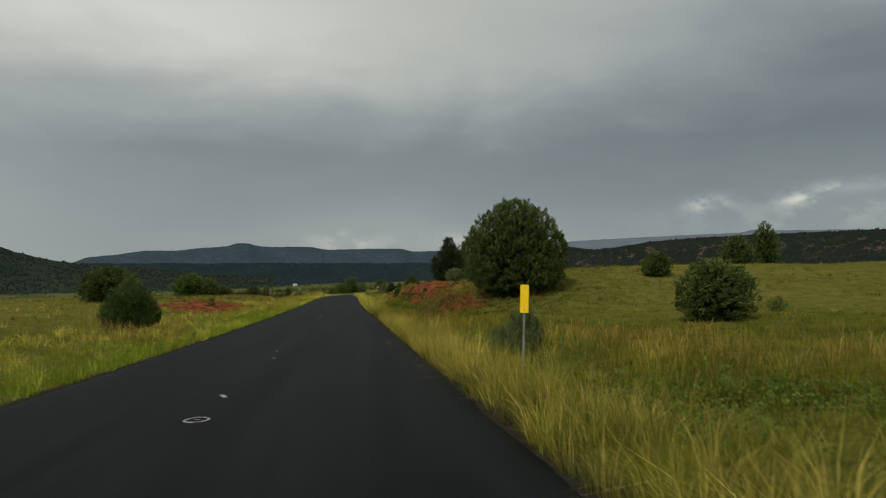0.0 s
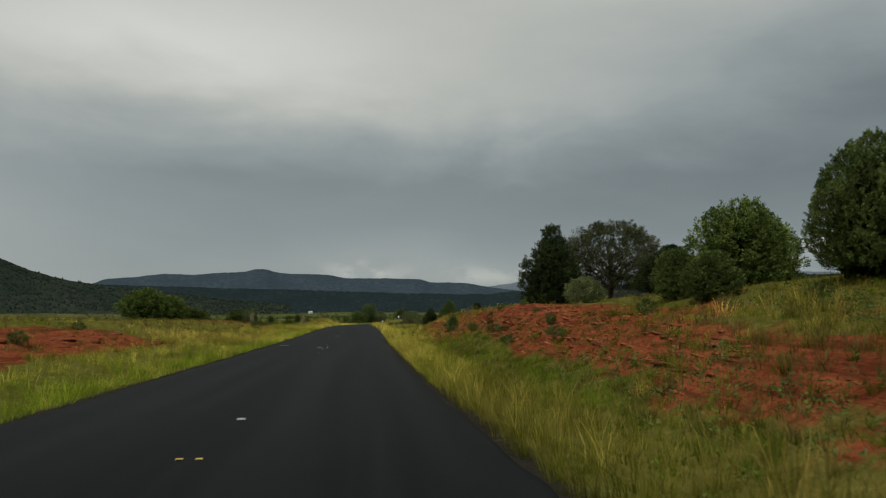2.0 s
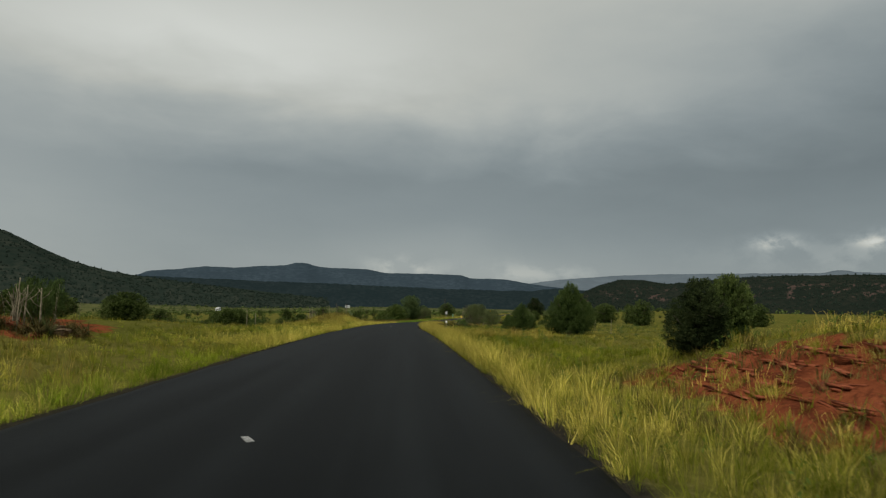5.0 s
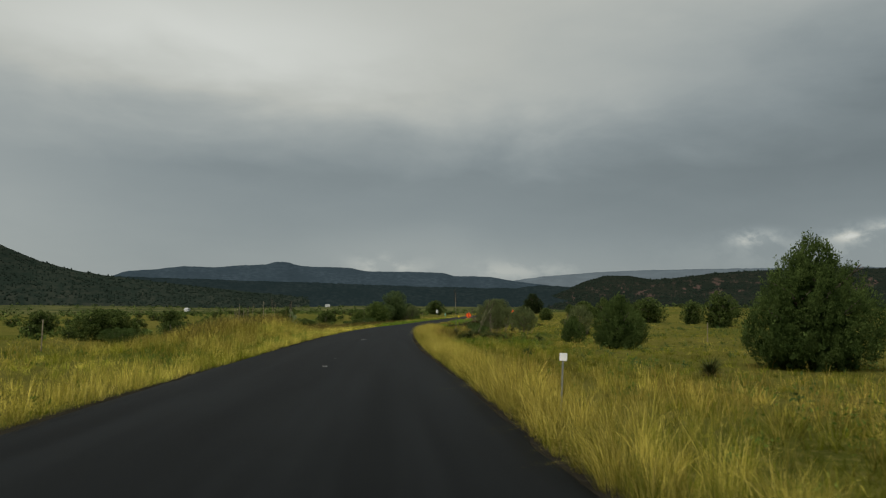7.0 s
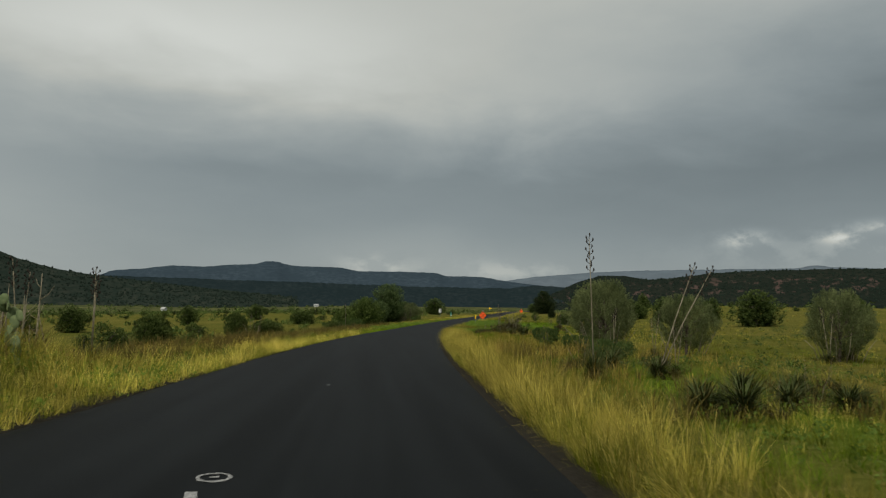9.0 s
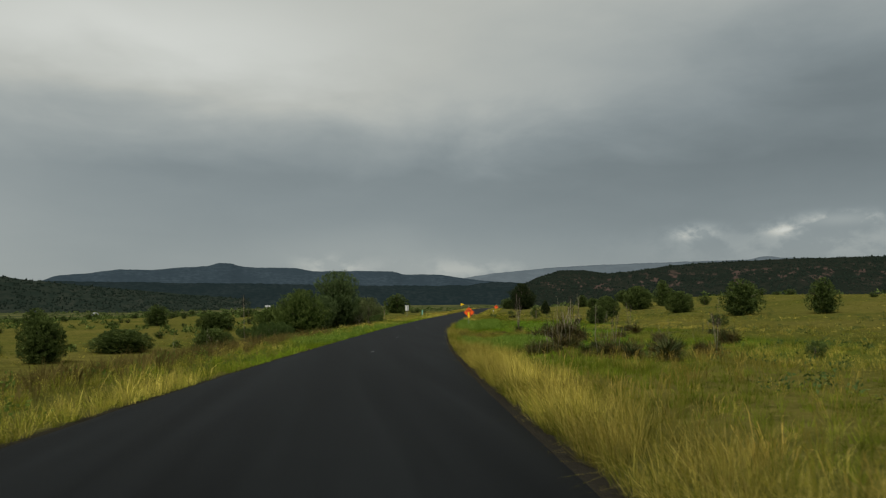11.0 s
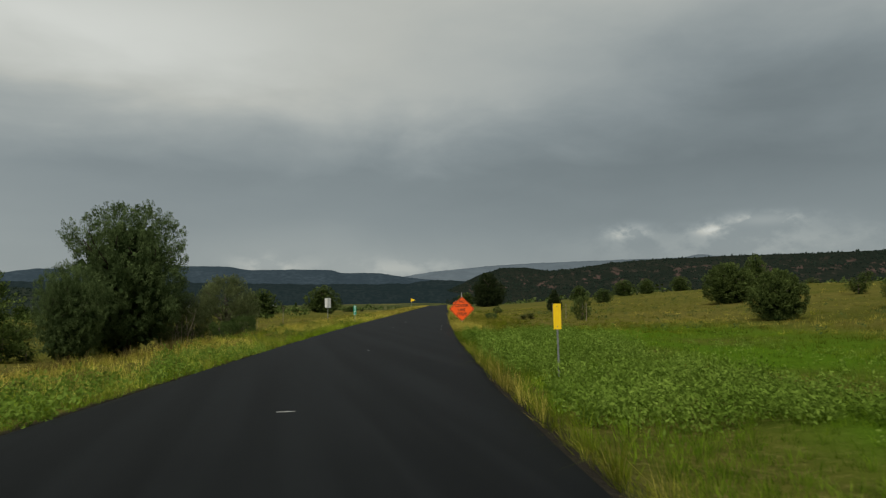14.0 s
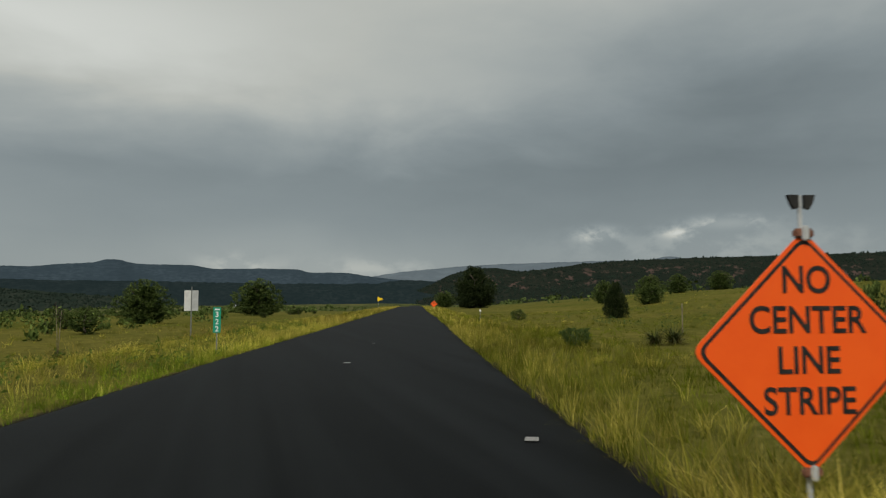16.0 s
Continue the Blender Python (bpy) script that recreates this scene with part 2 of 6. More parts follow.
M = {
    "grass": material("dry_grass", c_grass, 0.9, spec=0.04, thin=0.3),
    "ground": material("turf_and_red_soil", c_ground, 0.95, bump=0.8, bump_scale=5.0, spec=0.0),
    "asphalt": material("new_asphalt", c_asphalt, 0.62, bump=0.3, bump_scale=120.0, spec=0.030),
    "juniper": material("juniper_foliage", c_foliage((0.010, 0.022, 0.004), (0.180, 0.235, 0.066)), 0.9, spec=0.06, thin=0.15),
    "juniper_pale": material("pale_juniper_foliage", c_foliage((0.046, 0.064, 0.022), (0.230, 0.260, 0.110)), 0.9, spec=0.06, thin=0.2),
    "juniper_bright": material("bright_juniper_foliage", c_foliage((0.022, 0.044, 0.008), (0.205, 0.265, 0.070)), 0.9, spec=0.06, thin=0.15),
    "dryweed": material("dry_brown_weeds", c_foliage((0.060, 0.048, 0.013), (0.240, 0.192, 0.060)), 0.8, spec=0.04, thin=0.2),
    "juniper_dark": material("dark_juniper_foliage", c_foliage((0.008, 0.015, 0.005), (0.064, 0.086, 0.030)), 0.9, spec=0.06, thin=0.12),
    "thorn": material("dark_thorn_foliage", c_foliage((0.015, 0.020, 0.008), (0.112, 0.122, 0.054)), 0.9, spec=0.06, thin=0.15),
    "juniper_blue": material("blue_green_juniper_foliage", c_foliage((0.016, 0.033, 0.007), (0.128, 0.178, 0.050)), 0.9, spec=0.06, thin=0.15),
    "mesquite": material("thorn_tree_foliage", c_foliage((0.026, 0.046, 0.014), (0.190, 0.258, 0.098)), 0.9, spec=0.06, thin=0.25),
    "leafy": material("broad_shrub_foliage", c_foliage((0.058, 0.096, 0.015), (0.165, 0.230, 0.045)), 0.9, spec=0.06, thin=0.3),
    "sage": material("grey_green_foliage", c_foliage((0.036, 0.064, 0.017), (0.120, 0.170, 0.050)), 0.9, spec=0.06, thin=0.2),
    "weed": material("lush_weed_leaf", c_foliage((0.076, 0.136, 0.012), (0.280, 0.390, 0.070)), 0.9, spec=0.06, thin=0.3),
    "dead": material("dead_brush", c_foliage((0.027, 0.022, 0.007), (0.150, 0.120, 0.042)), 0.85, spec=0.04),
    "yucca": material("yucca_leaf", c_foliage((0.026, 0.038, 0.012), (0.095, 0.112, 0.040)), 0.9, spec=0.06),
    "cactus": material("cactus_pad", c_two((0.085, 0.120, 0.050), (0.150, 0.185, 0.085), 9.0), 0.7, bump=0.3, bump_scale=60.0, spec=0.15),
    "bark": material("grey_bark", c_two((0.045, 0.036, 0.028), (0.140, 0.115, 0.090), 9.0), 0.9, bump=0.6, bump_scale=18.0, spec=0.05),
    "darkbark": material("dark_bark", c_two((0.016, 0.013, 0.010), (0.050, 0.041, 0.032), 9.0), 0.9, bump=0.6, bump_scale=18.0, spec=0.05),
    "stalk": material("dry_stalk", c_two((0.120, 0.100, 0.065), (0.290, 0.255, 0.180), 7.0), 0.85, spec=0.05),
    "pod": material("dark_seed_pod", c_two((0.018, 0.015, 0.012), (0.050, 0.042, 0.034), 12.0), 0.85, spec=0.05),
    "redrock": material("red_sandstone", c_two((0.070, 0.019, 0.010), (0.220, 0.070, 0.036), 2.6, 7.0), 0.9, bump=0.7, bump_scale=9.0, spec=0.05),
    "bed": material("red_sandstone_beds", c_bed, 0.9, bump=0.6, bump_scale=9.0, spec=0.05),
    "greyrock": material("buff_rock", c_two((0.070, 0.044, 0.026), (0.200, 0.145, 0.090), 3.0, 6.0), 0.9, bump=0.6, bump_scale=9.0, spec=0.05),
    # Distance haze is put into the blue base colours of mesa, range and bench.
    "mesa": material("haze_tinted_wooded_mesa", c_wooded((0.042, 0.060, 0.075), (0.028, 0.042, 0.054), 0.03), 1.0, spec=0.0),
    "range": material("haze_tinted_blue_range", c_wooded((0.105, 0.130, 0.152), (0.088, 0.110, 0.130), 0.01), 1.0, spec=0.0),
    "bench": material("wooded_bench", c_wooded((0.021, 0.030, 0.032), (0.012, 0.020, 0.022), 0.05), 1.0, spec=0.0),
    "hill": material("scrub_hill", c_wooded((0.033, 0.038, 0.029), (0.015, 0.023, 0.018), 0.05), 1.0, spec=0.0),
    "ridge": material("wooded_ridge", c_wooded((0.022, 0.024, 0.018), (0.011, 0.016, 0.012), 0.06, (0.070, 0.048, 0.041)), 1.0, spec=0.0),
    "hillwood": material("far_hillside_trees", c_two((0.011, 0.018, 0.014), (0.021, 0.030, 0.022), 0.05), 1.0, spec=0.0),
    "seed": material("rusty_seed_stems", c_grass, 0.9, spec=0.03, thin=0.3),
    "orange": material("orange_reflective_sheet", c_two((0.92, 0.115, 0.010), (0.88, 0.100, 0.008), 3.0), 0.45, spec=0.4),
    "black": material("black_paint", c_two((0.010, 0.010, 0.010), (0.030, 0.028, 0.026), 15.0), 0.6),
    "yellow": material("yellow_reflective_sheet", c_two((0.93, 0.62, 0.012), (0.88, 0.56, 0.010), 6.0), 0.45, spec=0.4),
    "teal": material("green_reflective_sheet", c_two((0.010, 0.300, 0.190), (0.008, 0.240, 0.150), 6.0), 0.45, spec=0.4),
    "tape": material("scuffed_white_tape", c_two((0.10, 0.10, 0.097), (0.30, 0.30, 0.29), 20.0), 0.6),
    "faded": material("faded_yellow_plastic", c_two((0.30, 0.22, 0.05), (0.42, 0.33, 0.09), 12.0), 0.6),
    "white": material("white_paint", c_two((0.70, 0.70, 0.68), (0.82, 0.82, 0.80), 5.0), 0.5),
    "alu": material("weathered_aluminium", c_two((0.42, 0.43, 0.43), (0.55, 0.56, 0.56), 4.0), 0.5, metal=0.2),
    "steel": material("galvanised_steel", c_two((0.19, 0.20, 0.19), (0.30, 0.31, 0.30), 12.0), 0.55, metal=0.6),
    "rust": material("rusty_clamp", c_two((0.110, 0.045, 0.025), (0.240, 0.110, 0.070), 14.0), 0.85),
    "roof": material("metal_roof", c_two((0.30, 0.31, 0.31), (0.42, 0.42, 0.41), 1.0), 0.5),
    "glass": material("dark_window", (0.02, 0.025, 0.03), 0.15, spec=0.6),
}

# ---- the lie of the land ----
ROAD_HALF = 3.5
_ry = np.arange(-700.0, 1500.0, 1.0)
_head = np.interp(_ry, [170, 195, 222, 250, 300, 345, 372], [0, 0.8, 3.2, 5.9, 9.9, 12.9, 14.1])
_rx = np.concatenate(([0.0], np.cumsum(np.tan(np.radians(_head[:-1])))))
_rx = _rx - np.interp(0.0, _ry, _rx) - 1.62
_rz = np.interp(_ry, [-700, -100, 0, 21, 53, 97, 150, 172, 194, 248, 280, 301, 322, 343, 420, 560, 760, 1500],
                [14, 2.9, 0.02, -0.56, -1.19, -1.87, -2.4, -2.84, -3.36, -4.42, -5.08, -5.33, -5.47, -5.57, -5.7, -5.75, -7.5, -9])
_k = np.exp(-0.5 * (np.arange(-24, 25) / 8.0) ** 2)
_rz = np.convolve(np.pad(_rz, 24, mode="edge"), _k / _k.sum(), mode="valid")


def road_x(y):
    return np.interp(y, _ry, _rx)


def road_z(y):
    return np.interp(y, _ry, _rz)


def sstep(a, b, v):
    t = np.clip((v - a) / (b - a), 0, 1)
    return t * t * (3 - 2 * t)


def wider(y):
    """How much farther the open asphalt reaches on its right-hand side; less than nothing where grass has crept over it."""
    return np.interp(y, [50, 66, 94, 108, 125, 155, 172, 185, 215, 300, 316, 326, 333, 346, 420, 460],
                     [0, -0.28, -0.28, 0.0, 0.03, -0.08, -0.10, -0.34, -0.30, -0.22, -0.15, 0.05, 0.1, 0.34, 0.34, 0])


_rng = np.random.default_rng(11)
_tab = _rng.random((256, 256))


def vnoise(x, y):
    """Smooth value noise, 0 to 1."""
    xi, yi = np.floor(x).astype(int), np.floor(y).astype(int)
    fx, fy = x - xi, y - yi
    fx, fy = fx * fx * (3 - 2 * fx), fy * fy * (3 - 2 * fy)
    a, b = _tab[xi % 256, yi % 256], _tab[(xi + 1) % 256, yi % 256]
    c, d = _tab[xi % 256, (yi + 1) % 256], _tab[(xi + 1) % 256, (yi + 1) % 256]
    return (a * (1 - fx) + b * fx) * (1 - fy) + (c * (1 - fx) + d * fx) * fy


def fbm(x, y, n=4):
    s, w, t = 0.0, 1.0, 0.0
    for i in range(n):
        s, t = s + w * vnoise(x * 2 ** i + 17.3 * i, y * 2 ** i + 9.1 * i), t + w
        w *= 0.5
    return s / t


def red_bank(u, y):
    """How much a spot belongs to the bare red cut banks, 0 to 1."""
    u, y = u + 2.4 * (fbm(y / 7.0 + 40, u / 5.0, 3) - 0.5), y + 9.0 * (fbm(u / 4.0 + 60, y / 8.0, 3) - 0.5)
    foot = np.interp(y, [46, 55, 62, 80, 86, 91, 95], [5.4, 5.5, 6.7, 6.7, 7.4, 7.4, 6.3])
    right = sstep(foot, foot + 2.0, u) * (1 - sstep(19, 24, u)) * sstep(40, 50, y) * (1 - sstep(122, 132, y))
    crest = np.interp(y, [86, 104, 120], [12.0, 9.7, 9.0])
    right *= (1 - 0.85 * sstep(crest, crest + 2.4, u)) * (0.72 + 0.28 * sstep(60, 76, y)) * (0.80 + 0.20 * sstep(7.2, 9.2, u)) * (1 - 0.72 * sstep(8.9, 11.0, u) * (1 - sstep(56, 68, y)))
    left = sstep(-16, -13, u) * (1 - sstep(-9.8, -8.0, u)) * sstep(56, 63, y) * (1 - sstep(82, 90, y)) * 0.68
    pile = sstep(-23, -19, u) * (1 - sstep(-12, -10, u)) * sstep(128, 132, y) * (1 - sstep(140, 145, y)) * 0.75
    track = sstep(7.5, 10, u) * (1 - sstep(13, 22, u)) * sstep(36, 44, y) * (1 - sstep(50, 60, y)) * 0.24
    return np.clip(right + left + pile + track, 0, 1)


def ground_z(x, y):
    x, y = np.asarray(x, float), np.asarray(y, float)
    u = x - road_x(y)
    z = road_z(y)
    r = np.hypot(x, y - 150)
    # the right-hand field and its cut bank
    rise = np.interp(y, [-100, 0, 60, 110, 160, 220, 270, 330, 420, 600], [3.0, 2.6, 3.4, 3.0, 1.6, 1.4, 2.2, 3.6, 5.0, 4.0])
    right = rise * sstep(9, 85, u) + 3.0 * sstep(85, 320, u)
    bank = sstep(33, 62, y) * (1 - sstep(112, 142, y))
    swell = np.interp(y, [30, 66, 75, 85, 96, 112], [-0.12, -0.10, 0.0, 0.22, 0.16, 0.0]) * (1 - sstep(12.5, 15.5, u))
    right = right + bank * (2.1 * (1 + swell) * sstep(6.4, 11.2, u) + 1.1 * sstep(10.5, 19, u)) * (1 - 0.55 * sstep(24, 60, u))
    # the left-hand side: a low swell, then the fall to the valley
    lift = np.interp(y, [-100, 0, 40, 80, 110, 135, 170, 220, 270, 340, 420, 700], [0.8, 0.7, 0.8, 1.3, 1.2, 0.9, 0.2, -1.2, -1.9, -1.6, -0.6, -1.5])
    left = lift * sstep(7, 17, -u) - 5.0 * sstep(40, 260, -u)
    # a weedy hump close to the road
    left = left + 0.95 * sstep(177, 190, y) * (1 - sstep(206, 215, y)) * np.exp(-((u + 7.2) / 1.9) ** 2)
    z = z + np.where(u > 0, right, left)
    # shallow ditch and soft swells off the road
    off = sstep(3.4, 6.0, np.abs(u))
    z = z - 0.16 * np.exp(-((np.abs(u) - 5.6) / 1.3) ** 2) - 0.05 * sstep(3.3, 3.6, np.abs(u))
    z = z + off * (0.5 * (fbm(x / 14.0, y / 14.0, 3) - 0.5) * sstep(6, 20, np.abs(u)) + 0.16 * (fbm(x / 2.2, y / 2.2, 3) - 0.5))
    # ledges of the bare rock
    m = red_bank(u, y)
    lay = fbm(x / 5.0, y / 9.0, 3) * 4 + z * 3.4
    z = z + m * (0.13 * (sstep(0.45, 0.75, lay - np.floor(lay)) - 0.5) + 0.26 * (fbm(x / 1.7, y / 3.4, 4) - 0.5))
    # the valley beyond
    far = sstep(330, 1100, r)
    z = z * (1 - far) + far * (-11 - 7 * sstep(40, 260, -x) + 10 * (fbm(x / 500.0, y / 500.0, 3) - 0.5))
    return z


# ---- mesh tools ----


def mesh_of(name, verts, faces, mat, attrs=None, smooth=False):
    me = bpy.data.meshes.new(name)
    me.from_pydata(verts, [], faces)
    me.materials.append(mat)
    for key, values in (attrs or {}).items():
        a = me.attributes.new(key, "FLOAT", "POINT")
        a.data.foreach_set("value", np.asarray(values, np.float32))
    if smooth:
        me.polygons.foreach_set("use_smooth", np.ones(len(me.polygons), bool))
    me.update()
    return me


def quads_mesh(name, v, mat, per=4, attrs=None):
    """Faces of `per` corners that share no vertex."""
    n = len(v) // per
    if attrs is None:
        attrs = {"tuft": np.repeat(np.random.default_rng(n).random(n), per)}
    return raw_mesh(name, v, np.arange(n * per).reshape(n, per), mat, attrs)


def raw_mesh(name, v, f, mat, attrs=None):
    me = bpy.data.meshes.new(name)
    me.vertices.add(len(v))
    me.vertices.foreach_set("co", np.ascontiguousarray(v, np.float32).ravel())
    me.loops.add(f.size)
    me.loops.foreach_set("vertex_index", np.ascontiguousarray(f, np.int32).ravel())
    me.polygons.add(len(f))
    me.polygons.foreach_set("loop_start", np.arange(0, f.size, f.shape[1], dtype=np.int32))
    me.update(calc_edges=True)
    me.materials.append(mat)
    for key, values in (attrs or {}).items():
        a = me.attributes.new(key, "FLOAT", "POINT")
        a.data.foreach_set("value", np.asarray(values, np.float32))
    return me


def thing(name, label, category, at=None, group="", kind=""):
    ob = new(name)
    ob.empty_display_size = 0.2
    if at is not None:
        ob.matrix_world = at
    return tagged(ob, label, category, group, kind)


def piece(name, me, parent, label="", local=None):
    ob = new(name, me)
    ob.parent = parent
    if local is not None:
        ob.matrix_basis = local
    if label:
        tagged(ob, label)
    return ob


def part(name, bm, mat, parent, label="", local=None):
    me = bpy.data.meshes.new(name)
    bm.to_mesh(me)
    bm.free()
    me.materials.append(mat)
    return piece(name, me, parent, label, local)


def slab(w, d, h, bevel=0.0, at=(0, 0, 0)):
    """A bevelled block, centred on at."""
    bm = bmesh.new()
    bmesh.ops.create_cube(bm, size=1)
    for v in bm.verts:
        v.co = Vector((v.co.x * w, v.co.y * d, v.co.z * h))
    if bevel:
        bmesh.ops.bevel(bm, geom=bm.edges[:], offset=bevel, segments=2, affect="EDGES")
    for v in bm.verts:
        v.co += Vector(at)
    return bm


def plate(outline, depth, bevel=0.0):
    """A flat plate in the xz plane, facing -y."""
    bm = bmesh.new()
    vs = [bm.verts.new((x, 0, z)) for x, z in outline]
    f = bm.faces.new(vs)
    ex = bmesh.ops.extrude_face_region(bm, geom=[f])
    for v in ex["geom"]:
        if isinstance(v, bmesh.types.BMVert):
            v.co.y += depth
    bmesh.ops.recalc_face_normals(bm, faces=bm.faces[:])
    return bm


def rounded(points, r, n=5):
    """A polygon with rounded corners."""
    out = []
    for i, p in enumerate(points):
        a, p, b = Vector(points[i - 1]), Vector(p), Vector(points[(i + 1) % len(points)])
        p0, p1 = p + (a - p).normalized() * r, p + (b - p).normalized() * r
        for k in range(n + 1):
            s = k / n
            out.append(tuple(p0 * (1 - s) ** 2 + p * 2 * s * (1 - s) + p1 * s * s))
    return out


def tubes(lines, sides=6):
    """Tapered tubes along lines of (x, y, z, radius): vertices and faces."""
    vs, fs = [], []
    for line in lines:
        base = len(vs)
        pts = [Vector(p[:3]) for p in line]
        for i, p in enumerate(pts):
            d = (pts[min(i + 1, len(pts) - 1)] - pts[max(i - 1, 0)]).normalized()
            a = d.cross(Vector((0.3, 1, 0.2))).normalized()
            b = d.cross(a)
            for k in range(sides):
                q = 2 * math.pi * k / sides
                vs.append(tuple(p + (a * math.cos(q) + b * math.sin(q)) * line[i][3]))
        for i in range(len(pts) - 1):
            for k in range(sides):
                k2 = (k + 1) % sides
                fs.append((base + i * sides + k, base + i * sides + k2, base + (i + 1) * sides + k2, base + (i + 1) * sides + k))
        fs.append(tuple(base + k for k in range(sides))[::-1])
        fs.append(tuple(base + (len(pts) - 1) * sides + k for k in range(sides)))
    return vs, fs


def letters(text, size, mat, parent, name, at, label=""):
    cu = bpy.data.curves.new(name, "FONT")
    cu.body, cu.size, cu.align_x, cu.align_y, cu.extrude, cu.offset = text, size, "CENTER", "CENTER", 0.002, 0.014 * size
    tmp = new(name, cu)
    me = bpy.data.meshes.new_from_object(tmp.evaluated_get(bpy.context.evaluated_depsgraph_get()))
    bpy.data.objects.remove(tmp)
    me.materials.clear()
    me.materials.append(mat)
    return piece(name, me, parent, label, at)


def on_ground(x, y, turn=0.0, size=1.0, sink=0.0, tilt=0.0):
    return pose(x, y, float(ground_z(x, y)) - sink, 0, tilt, turn) @ Matrix.Scale(size, 4)


# ---- ground and road ----


def steps(lo, hi, fine, edge, growth=1.13):
    """Lines that lie close together between lo and hi and wider and wider apart out to edge."""
    mid = list(np.arange(lo, hi + 1e-6, fine))
    a, d = [], fine
    v = hi
    while v < edge:
        d *= growth
        v += d
        a.append(min(v, edge))
    b, d, v = [], fine, lo
    while v > -edge:
        d *= growth
        v -= d
        b.append(max(v, -edge))
    return np.array(b[::-1] + mid + a)


def make_ground():
    us = np.unique(np.concatenate((steps(-60, 70, 1.8, 4900), np.arange(-20, 18, 0.7), np.arange(6.3, 15, 0.35), [-4.5, -4.2, -3.9, -3.7, -3.6, -3.5, 3.9, 4.1, -3.3, 3.3, 3.5, 3.7])))
    ys = np.unique(np.concatenate((steps(-30, 460, 2.2, 4900), np.arange(40, 134, 0.6))))
    uu, yy = np.meshgrid(us, ys)
    xx = uu + road_x(np.clip(yy, -600, 900))
    zz = ground_z(xx, yy)
    u = xx - road_x(yy)
    inner = (u > -3.6) & (u < 3.32 + wider(yy))
    zz = np.where(inner & (yy < 900), zz - 0.12, zz)
    n, m = uu.shape
    idx = np.arange(n * m).reshape(n, m)
    faces = np.stack((idx[:-1, :-1], idx[:-1, 1:], idx[1:, 1:], idx[1:, :-1]), -1).reshape(-1, 4)
    r = np.hypot(xx, yy - 150)
    lush = sstep(5.5, 8, u) * (1 - sstep(17, 26, u)) * sstep(255, 275, yy) * (1 - sstep(338, 350, yy)) * (1 - 0.9 * sstep(278, 283, yy) * (1 - sstep(290, 297, yy)) * (1 - sstep(9, 13, u))) * sstep(0.3, 0.5, fbm(xx / 9, yy / 9, 3))
    lush = lush + 0.6 * sstep(6, 9, u) * (1 - sstep(10, 14, u)) * sstep(196, 204, yy) * (1 - sstep(216, 224, yy))
    # shoulder: where the spill and painted shade darken the verge edge
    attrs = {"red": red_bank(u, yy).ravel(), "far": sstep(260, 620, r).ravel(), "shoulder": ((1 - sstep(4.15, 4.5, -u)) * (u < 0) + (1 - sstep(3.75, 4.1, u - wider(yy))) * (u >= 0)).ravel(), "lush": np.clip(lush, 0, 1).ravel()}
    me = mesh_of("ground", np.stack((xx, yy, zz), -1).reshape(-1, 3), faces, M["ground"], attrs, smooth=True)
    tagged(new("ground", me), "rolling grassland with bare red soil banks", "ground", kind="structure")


def make_road():
    ys = np.concatenate((np.arange(-60, 620, 1.0), np.arange(620, 900, 8.0)))
    us = [-4.06, -3.84, -3.52, -2.4, -1.2, 0, 1.2, 2.4, 3.38, 3.54, 3.72]
    verts, faces = [], []
    for y in ys:
        h = math.atan(float(road_x(y + 0.5) - road_x(y - 0.5)))
        cx, cz, extra = float(road_x(y)), float(road_z(y)), float(wider(y))
        for i, u in enumerate(us):
            ragged = 0.14 * (float(vnoise(np.float64(y * 0.9), np.float64(u * 3 + 40))) - 0.5) if abs(u) > 3.52 else 0.0
            z = cz + 0.02 - 0.012 * abs(u) / 3.4 - (0.20 if u in (us[0], us[-1]) else 0.045 if u in (us[1], us[-2]) else 0)
            ragged += extra if u > 3 else 0.0
            verts.append((cx + (u + ragged) * math.cos(h), y - (u + ragged) * math.sin(h), z))
    k = len(us)
    for i in range(len(ys) - 1):
        for j in range(k - 1):
            a = i * k + j
            faces.append((a, a + 1, a + k + 1, a + k))
    tagged(new("road", mesh_of("road", verts, faces, M["asphalt"], smooth=True)), "freshly paved black asphalt two-lane road", "road", kind="structure")


make_ground()
make_road()

# ---- hills all round ----
HUB = (-0.3, 150.0, -0.7)


